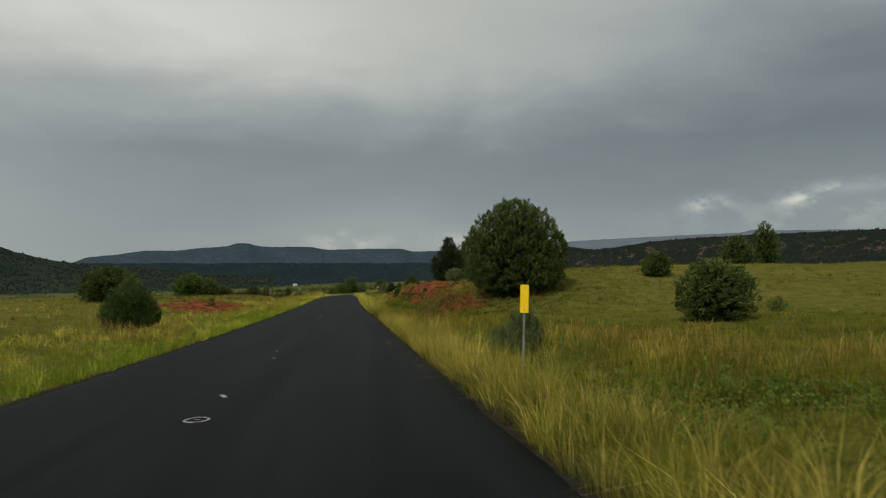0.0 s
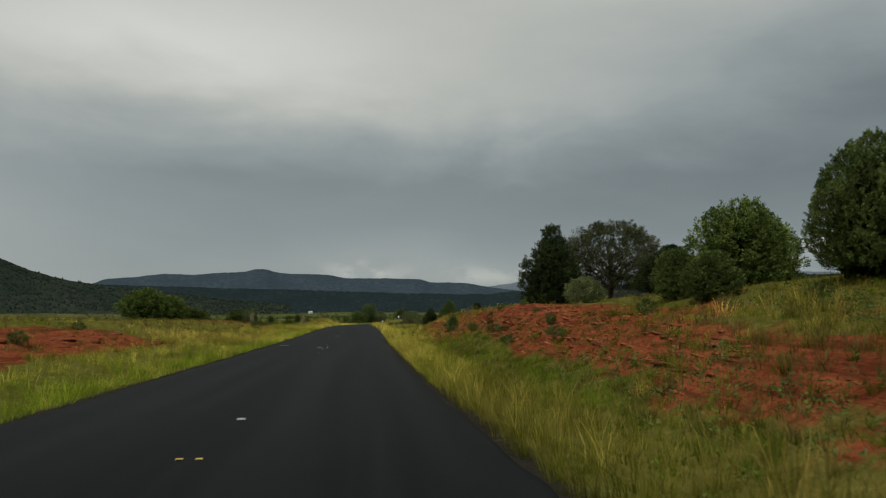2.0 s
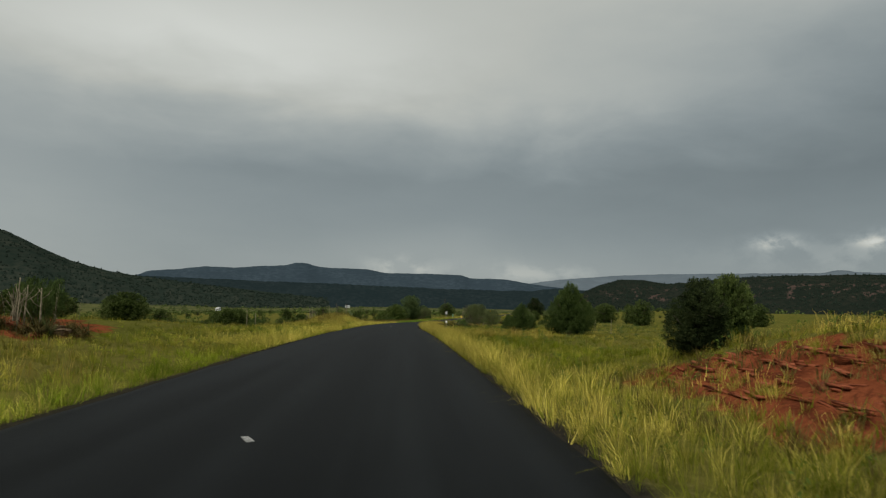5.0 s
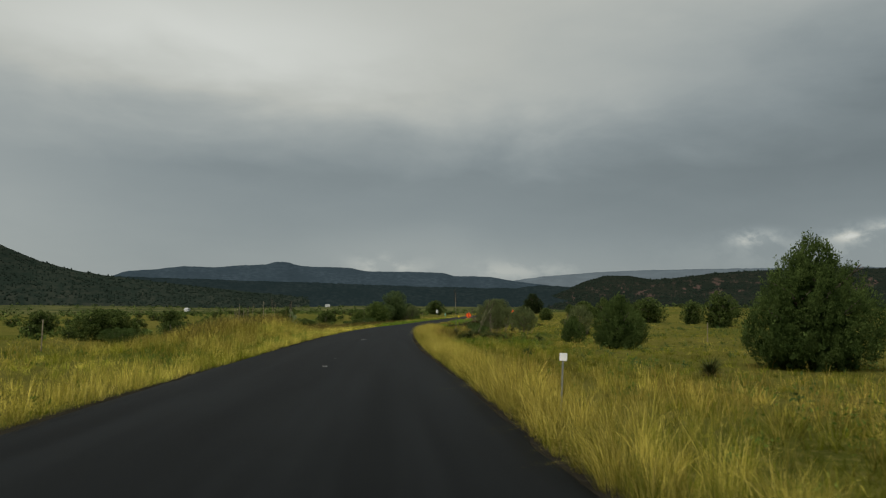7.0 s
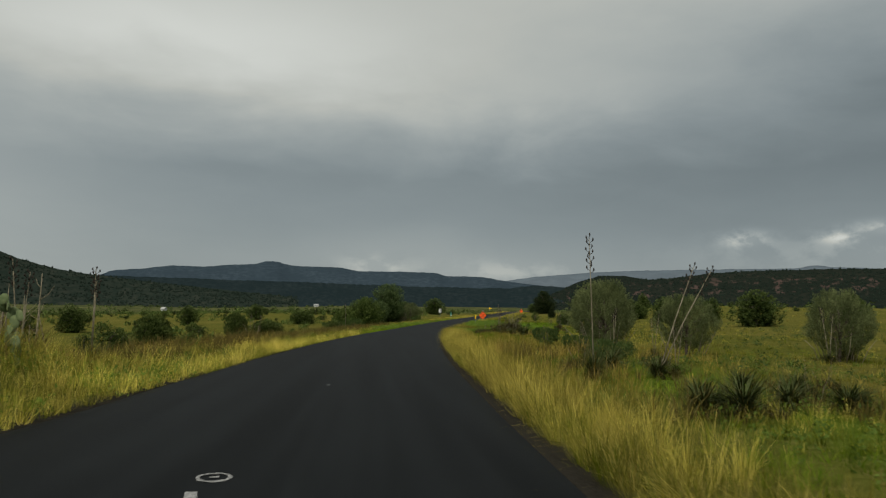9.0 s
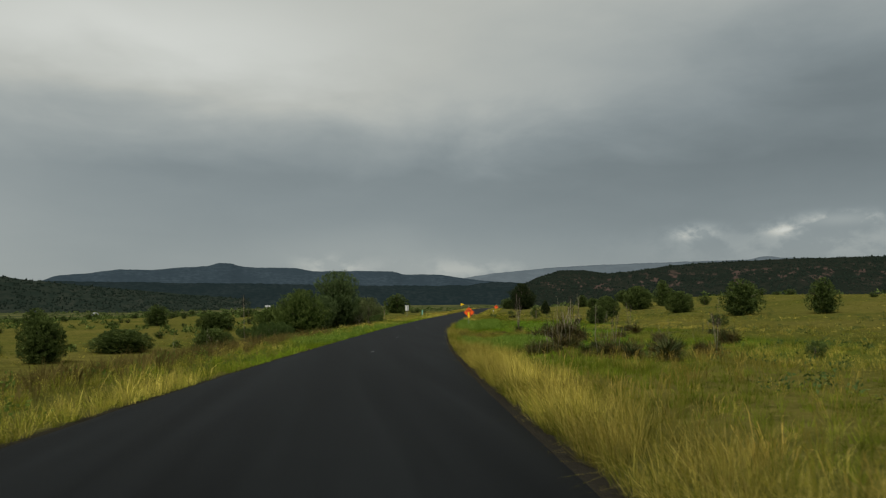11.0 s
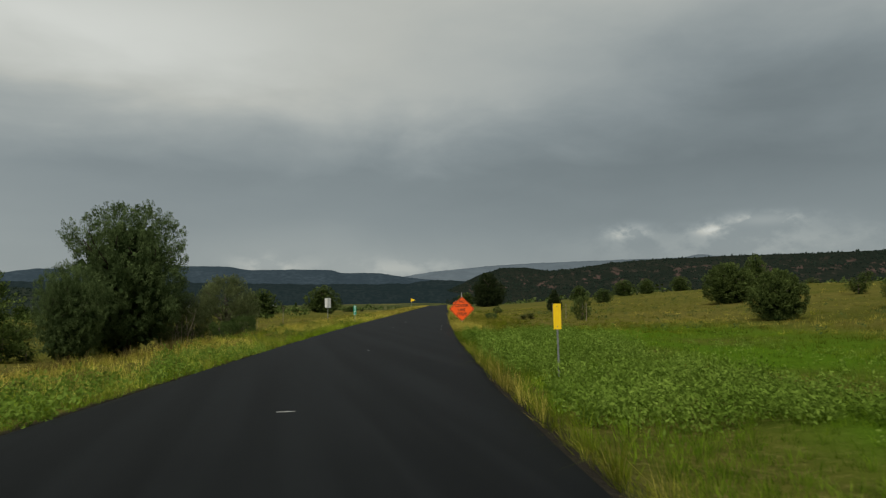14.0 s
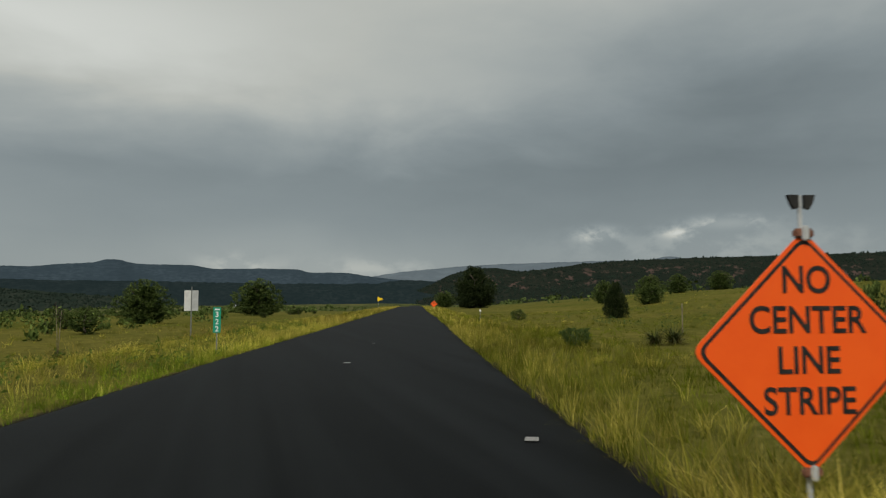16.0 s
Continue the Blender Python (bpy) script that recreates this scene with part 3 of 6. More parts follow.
def hill_range(name, mat, label, dist, deep, bearings, heights, rough, seed, foot=-34.0, trees=0, tree_mat=None, size=4.0):
    """A range of hills: a strip of land on bearings (degrees) whose crest stands at the given heights (degrees); trees: how many stand on it."""
    az = np.arange(bearings[0], bearings[-1] + 0.01, 0.12)
    crest = np.interp(az, bearings, heights)
    k = np.array([1, 2, 3, 2, 1]) / 9.0
    crest = np.convolve(np.pad(crest, 2, mode="edge"), k, mode="valid")
    smooth_top = HUB[2] + dist * np.tan(np.radians(crest))
    crest = crest + rough * (fbm(az * 2.5 + seed, az * 0 + seed, 5) - 0.5) + rough * 0.5 * (vnoise(az * 7 + seed, az * 0 + 3.1) - 0.5)
    fr = np.concatenate((np.linspace(0, 1, 26), [1.06, 1.2]))
    top = HUB[2] + dist * np.tan(np.radians(crest))
    across = np.radians(az) * dist

    def lay(f, i):
        """The slope at share f of the way up and at column i."""
        gully = fbm(across[i] / (dist * 0.11) + seed * 3, f * deep / (dist * 0.15) + seed, 3) - 0.5
        up = foot + (smooth_top[i] - foot) * np.minimum(f, 1) ** 1.35 * (1 + 0.6 * gully * np.sin(math.pi * np.minimum(f, 1)))
        z = np.where(f <= 1, up + (top[i] - smooth_top[i]) * sstep(0.8, 1.0, f), top[i] - (top[i] - foot) * (f - 1) * 2.2)
        d, a = dist - deep * (1 - f), np.radians(az[i])
        return np.stack((HUB[0] + np.sin(a) * d, HUB[1] + np.cos(a) * d, z), -1)

    n, m = len(fr), len(az)
    ff, ii = np.repeat(fr, m), np.tile(np.arange(m), n)
    idx = np.arange(n * m).reshape(n, m)
    faces = np.stack((idx[:-1, :-1], idx[:-1, 1:], idx[1:, 1:], idx[1:, :-1]), -1).reshape(-1, 4)
    band = sstep(0.52, 0.62, ff) * (1 - sstep(0.80, 0.90, ff))
    me = mesh_of(name, lay(ff, ii), faces, mat, {"cliff": band, "across": np.tile(across, n)}, smooth=True)
    tagged(new(name, me), label, "hills", kind="structure")
    if trees:
        rt = np.random.default_rng(int(seed) + 500)
        f, i = rt.random(trees * 2) ** 0.8, rt.integers(0, m - 1, trees * 2)
        keep = (fbm(across[i] / 60 + seed, f * deep / 60, 3) > 0.36) & (np.abs(az[i]) < 62)
        f, i = f[keep][:trees], i[keep][:trees]
        p = lay(f, i)
        w = size * rt.uniform(0.55, 1.35, len(f)) * (0.6 + 0.4 * f)
        h = w * rt.uniform(0.7, 1.15, len(f))
        a0 = rt.uniform(0, 6.28, len(f))
        rings = []
        for r, z in ((0.42, -0.15), (0.5, 0.45)):
            for q in range(4):
                a = a0 + q * math.pi / 2 + z
                rings.append(p + np.stack((np.cos(a) * w * r, np.sin(a) * w * r, h * z), -1))
        rings.append(p + np.stack((0 * h, 0 * h, h), -1))
        v = np.stack(rings, 1).reshape(-1, 3)
        one = [(q, (q + 1) % 4, 4 + q) for q in range(4)] + [((q + 1) % 4, 4 + (q + 1) % 4, 4 + q) for q in range(4)] + [(4 + q, 4 + (q + 1) % 4, 8) for q in range(4)]
        tri = (np.arange(len(f)) * 9)[:, None, None] + np.array(one)[None]
        tagged(new("hillside_woods", raw_mesh("hillside_woods", v, tri.reshape(-1, 3), tree_mat)), "dark juniper woods dotting a far hillside", "woods", kind="stuff")


hill_range("backdrop_far_range", M["range"], "far mountain range under cloud, pale blue with painted haze", 4790, 500,
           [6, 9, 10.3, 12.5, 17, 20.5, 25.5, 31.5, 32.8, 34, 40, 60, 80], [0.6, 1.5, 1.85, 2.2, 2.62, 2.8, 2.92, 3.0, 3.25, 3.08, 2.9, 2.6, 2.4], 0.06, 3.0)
hill_range("backdrop_mesa", M["mesa"], "long wooded mesa with flat summit, blue-grey with painted haze", 4620, 1500,
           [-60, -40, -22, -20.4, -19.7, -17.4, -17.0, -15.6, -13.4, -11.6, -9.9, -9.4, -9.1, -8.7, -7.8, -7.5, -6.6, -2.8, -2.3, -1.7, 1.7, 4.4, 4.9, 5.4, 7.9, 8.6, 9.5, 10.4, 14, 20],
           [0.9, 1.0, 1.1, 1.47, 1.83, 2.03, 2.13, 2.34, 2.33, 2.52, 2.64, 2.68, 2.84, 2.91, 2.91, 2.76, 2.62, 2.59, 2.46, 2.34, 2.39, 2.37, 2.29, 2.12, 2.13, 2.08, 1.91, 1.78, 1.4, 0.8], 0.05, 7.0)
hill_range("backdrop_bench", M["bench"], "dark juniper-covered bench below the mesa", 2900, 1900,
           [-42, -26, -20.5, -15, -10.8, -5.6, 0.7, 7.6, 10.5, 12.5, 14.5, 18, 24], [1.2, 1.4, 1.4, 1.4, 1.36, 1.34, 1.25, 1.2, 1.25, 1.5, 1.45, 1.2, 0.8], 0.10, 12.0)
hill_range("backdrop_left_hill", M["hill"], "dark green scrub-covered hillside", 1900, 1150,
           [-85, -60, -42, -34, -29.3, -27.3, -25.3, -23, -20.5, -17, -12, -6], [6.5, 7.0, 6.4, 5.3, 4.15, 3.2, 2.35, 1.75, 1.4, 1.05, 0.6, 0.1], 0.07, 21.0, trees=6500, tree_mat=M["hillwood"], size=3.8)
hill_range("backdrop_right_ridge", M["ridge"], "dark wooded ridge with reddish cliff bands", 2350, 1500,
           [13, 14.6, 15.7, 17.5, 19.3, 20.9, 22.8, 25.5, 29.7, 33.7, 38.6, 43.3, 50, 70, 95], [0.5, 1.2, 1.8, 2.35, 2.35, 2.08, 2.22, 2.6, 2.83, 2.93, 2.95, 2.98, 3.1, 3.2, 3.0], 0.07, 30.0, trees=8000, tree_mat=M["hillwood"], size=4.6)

# ---- plants ----


def unit(v):
    return v / np.maximum(np.linalg.norm(v, axis=-1, keepdims=True), 1e-9)


def leaves(rng, centres, outward, per, spread, length, slim=0.34, up=0.6, loose=0.7, plume=0.0, ages=False):
    """Small pointed leaves or sprays gathered round each centre; with plume, along a tapering tuft that points outwards and up."""
    c = np.repeat(centres, per, 0)
    o = np.repeat(outward, per, 0)
    n = len(c)
    along = rng.random((n, 1))
    p = c + np.clip(rng.normal(0, 1, (n, 3)), -1.6, 1.6) * spread * (1 - 0.65 * along if plume else 1.0)
    if plume:
        axis = unit(outward * 0.6 + np.array([0, 0, up]) + rng.normal(0, 0.25, outward.shape))
        p = p + np.repeat(axis * rng.uniform(0.6, 1.3, (len(axis), 1)), per, 0) * (plume * along)
    d = unit(o * 0.6 + np.array([0, 0, up]) + rng.normal(0, loose, (n, 3)))
    side = unit(np.cross(d, rng.normal(0, 1, (n, 3))))
    ln = length * rng.uniform(0.55, 1.35, (n, 1))
    w = ln * slim * 0.5
    nrm = np.cross(d, side) * ln * 0.10
    q = np.stack((p, p + d * ln * 0.5 + side * w + nrm, p + d * ln, p + d * ln * 0.5 - side * w + nrm), 1).reshape(-1, 3)
    return (q, along[:, 0]) if ages else q


def tufted(name, rng, q, along, per, mat):
    """A crown of leaves, `per` to a tuft, each tuft with a shade of its own and paler young growth at its tip."""
    n, k = len(q) // 4, len(along)
    # Leaves after k, deep in the crown, stay darkest: inner shade as colour.
    tuft = np.zeros(n)
    tuft[:k] = 0.72 * np.repeat(rng.random(k // per), per) + 0.45 * along - 0.08
    return quads_mesh(name, q, mat, 4, {"tuft": np.clip(tuft, 0, 1).repeat(4)})


def crown_points(rng, n, width, height, low, shape, lumps=0.28):
    """Places over a crown's outside and some way in. shape: how the radius runs with height, foot to top."""
    h = rng.random(n * 3)
    rad = np.interp(h, np.linspace(0, 1, len(shape)), shape)
    keep = rng.random(n * 3) < rad / max(shape)
    h, rad = h[keep][:n], rad[keep][:n]
    a = rng.uniform(0, 2 * math.pi, len(h))
    bump = 1 - lumps + 2 * lumps * fbm(np.cos(a) * 1.7 + h * 3.2 + 31, np.sin(a) * 1.7 + h * 2.1 + 7 + rng.random() * 20, 3)
    depth = 1 - 0.62 * rng.random(len(h)) ** 1.8
    r = rad * width * 0.5 * bump * depth
    z = low + h * (height - low) * (0.93 + 0.10 * bump)
    p = np.stack((np.cos(a) * r, np.sin(a) * r, z), -1)
    mid = np.array([0, 0, low + (height - low) * 0.35])
    return p, unit(p - mid)


def limbs(rng, height, low, width, trunk, n=7, fork=0.25):
    """A trunk, crooked limbs out of it and thin branches out of those."""
    lines = [[(0, 0, -0.3, trunk * 1.35), (0.02, 0.01, 0.15, trunk), (rng.normal(0, 0.08), rng.normal(0, 0.08), height * 0.45, trunk * 0.7),
              (rng.normal(0, 0.15), rng.normal(0, 0.15), height * 0.82, trunk * 0.2)]]
    for i in range(n):
        a = 2 * math.pi * (i + rng.random() * 0.8) / n
        z0 = height * (fork + 0.3 * rng.random())
        r = width * 0.5 * (0.50 + 0.38 * rng.random())
        z1 = z0 + (height - z0) * (0.25 + 0.55 * rng.random())
        k = trunk * (0.28 + 0.26 * rng.random())
        limb = []
        for j in range(6):
            f = j / 5.0
            b = a + rng.normal(0, 0.16) * (j > 0)
            limb.append((math.cos(b) * r * f, math.sin(b) * r * f, z0 + (z1 - z0) * f ** (0.6 + 0.5 * (i % 3)) + rng.normal(0, 0.03) * height * 0.3 * (j > 0), k * (1 - 0.8 * f)))
        lines.append(limb)
        for j in (2, 3, 4):
            x, y, z, w = limb[j]
            b, s = a + rng.uniform(-1.2, 1.2), width * rng.uniform(0.08, 0.16)
            lines.append([(x, y, z, w * 0.6), (x + math.cos(b) * s * 0.6, y + math.sin(b) * s * 0.6, z + s * 0.35, w * 0.4), (x + math.cos(b + 0.3) * s, y + math.sin(b + 0.3) * s, z + s * rng.uniform(0.2, 0.9), w * 0.15)])
    return lines


ROUND = (0.55, 0.86, 0.98, 1.0, 0.97, 0.9, 0.76, 0.55, 0.2)
CONE = (0.62, 0.95, 1.0, 0.94, 0.82, 0.68, 0.5, 0.32, 0.1)
DOME = (0.25, 0.6, 0.85, 1.0, 0.98, 0.85, 0.62, 0.3)
FULL = (0.76, 0.93, 0.99, 1.0, 0.99, 0.93, 0.80, 0.58, 0.22)
SLIM = (0.7, 0.95, 1.0, 0.98, 0.92, 0.80, 0.55, 0.36, 0.26)
UMBREL = (0.5, 0.78, 0.95, 1.0, 1.0, 0.96, 0.85, 0.66, 0.34)
PALE = (0.3, 0.6, 0.84, 0.98, 1.0, 0.98, 0.9, 0.72, 0.4)
OVAL = (0.62, 0.80, 0.90, 0.96, 1.0, 0.97, 0.9, 0.72, 0.34)
SPRAY = (0.3, 0.55, 0.75, 0.9, 1.0, 0.95, 0.7)


def inside(rng, p, o, width):
    """Sprays deep in a crown, which close it against the sky."""
    n = min(len(p), 700)
    c = p[:n] * np.array([0.58, 0.58, 0.84])
    return leaves(rng, c, o[:n], 4, width * 0.03, width * 0.075, 0.8, 0.3, 0.9)


def tree(name, label, category, seed, width, height, low, shape, clumps, per, leaf, mat, trunk=0.16, n_limbs=7, dense=True, up=0.6, slim=0.34, lumps=0.28, fork=0.25, plume=0.0, tuft=0.09, bark="bark"):
    rng = np.random.default_rng(seed)
    ob = thing(name, label, category)
    v, f = tubes(limbs(rng, height, low, width, trunk, n_limbs, fork), 7)
    piece("trunk", mesh_of("trunk", v, f, M[bark], smooth=True), ob, "grey-brown fissured trunk and limbs" if bark == "bark" else "dark fissured trunk and limbs")
    p, o = crown_points(rng, clumps, width, height, low, shape, lumps)
    q, along = leaves(rng, p, o, per, tuft, leaf, slim, up, 0.6, plume=plume, ages=True)
    if dense:
        q = np.concatenate((q, inside(rng, p, o, width)))
    piece("crown", tufted("crown", rng, q, along, per, mat), ob)
    return ob


def shrub(name, label, seed, width, height, shape, clumps, per, leaf, mat, up=0.7, slim=0.34):
    rng = np.random.default_rng(seed)
    ob = thing(name, label, "shrub")
    lines = []
    for i in range(7):
        a, r = rng.uniform(0, 6.28), width * 0.32 * rng.random() ** 0.5
        lines.append([(0, 0, -0.1, 0.022), (math.cos(a) * r * 0.5, math.sin(a) * r * 0.5, height * 0.4, 0.016), (math.cos(a) * r, math.sin(a) * r, height * 0.85, 0.005)])
    v, f = tubes(lines, 5)
    piece("stem", mesh_of("stem", v, f, M["bark"], smooth=True), ob)
    p, o = crown_points(rng, clumps, width, height, 0.0, shape, 0.35)
    piece("crown", tufted("crown", rng, *leaves(rng, p, o, per, 0.09, leaf, slim, up, plume=0.12, ages=True), per, mat), ob)
    return ob


def yucca(name, label, seed, size, stalks, live="yucca"):
    """A tuft of stiff blades, old ones dry, with tall seed stalks."""
    rng = np.random.default_rng(seed)
    ob = thing(name, label, "yucca")
    for key, mat, n, z0, flat in (("rosette", M[live], 260, 0.35, 0.6), ("dry_skirt", M["dead"], 200, 0.25, 0.05)):
        a = rng.uniform(0, 6.28, n)
        d = unit(np.stack((np.cos(a), np.sin(a), rng.normal(flat, 0.55, n)), -1))
        base = np.stack((np.cos(a) * 0.06, np.sin(a) * 0.06, rng.uniform(0, z0, n)), -1) * size + np.array([0, 0, 0.05])
        ln = size * rng.uniform(0.4, 0.75, (n, 1))
        s = unit(np.cross(d, np.array([0, 0, 1.0]) + rng.normal(0, 0.2, (n, 3)))) * 0.0075 * size
        q = np.stack((base - s, base + s, base + d * ln * 0.6 + s * 0.8, base + d * ln * 0.6 - s * 0.8, base + d * ln * 0.6 - s * 0.8, base + d * ln * 0.6 + s * 0.8,
                      base + d * ln + s * 0.1 - np.array([0, 0, 0.06 * size]), base + d * ln - s * 0.1 - np.array([0, 0, 0.06 * size])), 1)
        piece(key, quads_mesh(key, q.reshape(-1, 3), mat), ob)
    for bearing, lean, h in stalks:
        a, k = radians(90 - bearing), math.tan(radians(lean))
        top = (math.cos(a) * k * h, math.sin(a) * k * h, h)
        v, f = tubes([[(0, 0, 0.1, 0.021), (top[0] * 0.45, top[1] * 0.45, h * 0.5, 0.016), (*top, 0.008)]], 6)
        st = piece("stalk", mesh_of("stalk", v, f, M["stalk"], smooth=True), ob, "pale dry flower stalk")
        lines = []
        for j in range(16):
            z = h * (0.74 + 0.26 * j / 16)
            b = j * 2.4
            c = (top[0] * z / h, top[1] * z / h, z)
            e = (c[0] + math.cos(b) * 0.09, c[1] + math.sin(b) * 0.09, z + 0.05)
            lines.append([(*c, 0.006), (*e, 0.008), (e[0] + math.cos(b) * 0.02, e[1] + math.sin(b) * 0.02, e[2] + 0.035, 0.028), (e[0] + math.cos(b) * 0.02, e[1] + math.sin(b) * 0.02, e[2] + 0.08, 0.012)])
        v, f = tubes(lines, 5)
        tagged(piece("seed_head", mesh_of("seed_head", v, f, M["pod"]), st), "dark dry cluster of seed pods", kind="stuff")
    return ob


def dead_clump(name, label, seed, stalks=5):
    """A heap of stiff dead blades, some still green at the heart, with thin dry stalks standing out of it."""
    rng = np.random.default_rng(seed)
    ob = thing(name, label, "shrub")
    for key, n, mat, flat, reach in (("dead_leaves", 620, M["dead"], 0.35, 1.0), ("green_leaves", 160, M["yucca"], 1.1, 0.9)):
        hearts = rng.normal(0, 0.30, (7, 3)) * np.array([1, 1, 0]) + np.array([0, 0, 0.12])
        base = hearts[rng.integers(0, 7, n)] + rng.normal(0, 0.05, (n, 3))
        a = rng.uniform(0, 6.28, n)
        d = unit(np.stack((np.cos(a), np.sin(a), rng.normal(flat, 0.55, n)), -1))
        ln = reach * rng.uniform(0.25, 0.60, (n, 1))
        s = unit(np.cross(d, np.array([0, 0, 1.0]) + rng.normal(0, 0.5, (n, 3)))) * 0.009
        drop = np.array([0, 0, 1.0]) * rng.uniform(0.0, 0.16, (n, 1))
        mid, tip = base + d * ln * 0.6, base + d * ln - drop
        q = np.stack((base - s, base + s, mid + s, mid - s, mid - s, mid + s, tip + s * 0.3, tip - s * 0.3), 1)
        piece(key, quads_mesh(key, q.reshape(-1, 3), mat), ob)
    for i in range(stalks):
        b, r, h = rng.uniform(0, 6.28), rng.uniform(0.02, 0.40), rng.uniform(0.6, 1.45)
        p = (rng.normal(0, 0.30), rng.normal(0, 0.30))
        e = (p[0] + math.cos(b) * r, p[1] + math.sin(b) * r)
        k = 0.010 if i == 0 else 0.005
        m = (p[0] * 0.6 + e[0] * 0.4, p[1] * 0.6 + e[1] * 0.4, h * 0.6)
        lines = [[(*p, 0.0, k), (*m, k * 0.8), (*e, h, k * 0.45)]]
        if i % 3:
            lines.append([(*m, k * 0.5), (m[0] - 0.15, m[1] + 0.1, h * 0.85, k * 0.3)])
        v, f = tubes(lines, 5)
        piece("dry_stalk", mesh_of("dry_stalk", v, f, M["stalk"] if i % 3 == 0 else M["dead"], smooth=True), ob)
    return ob


def dead_stems(name, label, seed, n, tall):
    """Bare dead trunks in a loose stand, each with a few broken side branches."""
    rng = np.random.default_rng(seed)
    ob = thing(name, label, "dead tree")
    for i in range(n):
        a, r = rng.uniform(0, 6.28), 0.9 * rng.random() ** 0.7 * (i > 0)
        x, y, h = math.cos(a) * r, math.sin(a) * r, tall * (1.0 if i == 0 else rng.uniform(0.45, 0.9))
        w = 0.030 if h > 0.8 * tall else 0.018
        sx, sy = rng.normal(0, 0.09) * h, rng.normal(0, 0.09) * h
        lines = [[(x, y, -0.1, w * 1.6), (x + sx * 0.3, y + sy * 0.3, h * 0.4, w * 1.1), (x + sx * 0.8, y + sy * 0.8, h * 0.75, w * 0.8), (x + sx, y + sy, h, w * 0.35)]]
        for j in range(4):
            k, b, s = rng.uniform(0.35, 0.9), rng.uniform(0, 6.28), rng.uniform(0.15, 0.5)
            bx, by, bz = x + sx * k, y + sy * k, h * k
            lines.append([(bx, by, bz, w * 0.5), (bx + math.cos(b) * s * 0.6, by + math.sin(b) * s * 0.6, bz + s * 0.4, w * 0.35), (bx + math.cos(b) * s, by + math.sin(b) * s, bz + s, w * 0.15)])
        v, f = tubes(lines, 6)
        piece("trunk", mesh_of("trunk", v, f, M["bark"] if i % 4 == 3 else M["stalk"], smooth=True), ob)
    return ob


def put(ob, x, y, width=1.0, height=1.0, turn=0.0, sink=0.05):
    ob.matrix_basis = on_ground(x, y, turn, 1.0, sink) @ Matrix.Diagonal((width, width, height, 1))
    return ob


def again(ob, x, y, width=1.0, height=1.0, turn=0.0, label="", sink=0.05):
    c = copy_thing(ob, Matrix.Identity(4))
    put(c, x, y, width, height, turn, sink)
    if label:
        tagged(c, label)
    return c


# the trees that the road passes close by
J_ROUND = put(tree("juniper_tree", "large round dark green juniper on a grassy rise", "tree", 1, 6.9, 6.9, 0.40, FULL, 2600, 46, 0.130, M["juniper"], 0.22, slim=0.30, up=1.1, lumps=0.17, plume=0.36, tuft=0.085), 12.0, 49.4, 1.0, 0.915)
J_CONE = put(tree("juniper_tree", "bushy bright green juniper with pointed top", "tree", 2, 5.0, 5.0, 0.05, CONE, 1500, 40, 0.10, M["juniper_blue"], 0.18, slim=0.36, up=1.5, lumps=0.30, plume=0.55, tuft=0.10), 16.1, 176.6, 1.0, 0.93)
J_MID = put(tree("juniper_tree", "medium dark green juniper in the dry grass", "tree", 3, 4.0, 4.0, 0.1, ROUND, 900, 24, 0.135, M["juniper"], 0.14, slim=0.42, lumps=0.26, plume=0.3), 56.1, 343.1, 1.05, 0.80, 40)
J_SLIM = put(tree("juniper_tree", "upright dark juniper on the red bank", "tree", 4, 3.6, 5.4, 0.2, SLIM, 1100, 32, 0.12, M["juniper_dark"], 0.15, slim=0.42, lumps=0.44, plume=0.35, tuft=0.11), 13.3, 92.0, 1.1, 1.0, 10)
J_PALE = put(tree("juniper_tree", "grey-green bushy juniper among dead stalks", "tree", 5, 4.2, 4.0, 0.5, PALE, 1000, 34, 0.105, M["juniper_pale"], 0.13, 12, False, up=0.9, lumps=0.42, plume=0.45, tuft=0.11), 13.4, 236.5, 0.85, 0.9, 80)
for a in np.linspace(0, 6.0, 13):
    e = 1.0 + 0.25 * math.sin(a * 5)
    v, f = tubes([[(math.cos(a) * 1.15 * e, math.sin(a) * 1.15 * e, -0.05, 0.034), (math.cos(a + 0.1) * 1.45 * e, math.sin(a + 0.1) * 1.45 * e, 0.8, 0.026),
                   (math.cos(a + 0.05) * 1.95 * e, math.sin(a + 0.05) * 1.95 * e, 1.75 + 0.4 * math.sin(a * 3), 0.010)]], 5)
    piece("dead_branch", mesh_of("dead_branch", v, f, M["stalk"], smooth=True), J_PALE, "bare pale grey dead branch")
THORN = put(tree("thorn_tree", "wide thorn tree with open crown and dark limbs", "tree", 6, 7.8, 5.6, 1.1, UMBREL, 1600, 44, 0.115, M["thorn"], 0.2, 24, False, -0.15, 0.4, 0.50, 0.12, 0.4, 0.16, "darkbark"), 18.9, 95.4, 1.0, 1.02, 0)
OAK = put(tree("roadside_tree", "tall airy tree with grey-green leaves and visible limbs", "tree", 7, 7.0, 8.3, 1.5, OVAL, 1550, 52, 0.105, M["mesquite"], 0.26, 20, True, 0.8, 0.40, 0.42, 0.24, 0.46, 0.14, "darkbark"), 2.2, 345.2, 0.92, 1.03, 0)
SCRUB = put(shrub("scrub_bush", "dark green rounded scrub bush in the grass", 8, 1.5, 1.2, DOME, 150, 20, 0.10, M["juniper"]), 9.5, 116.0, 0.5, 0.45)
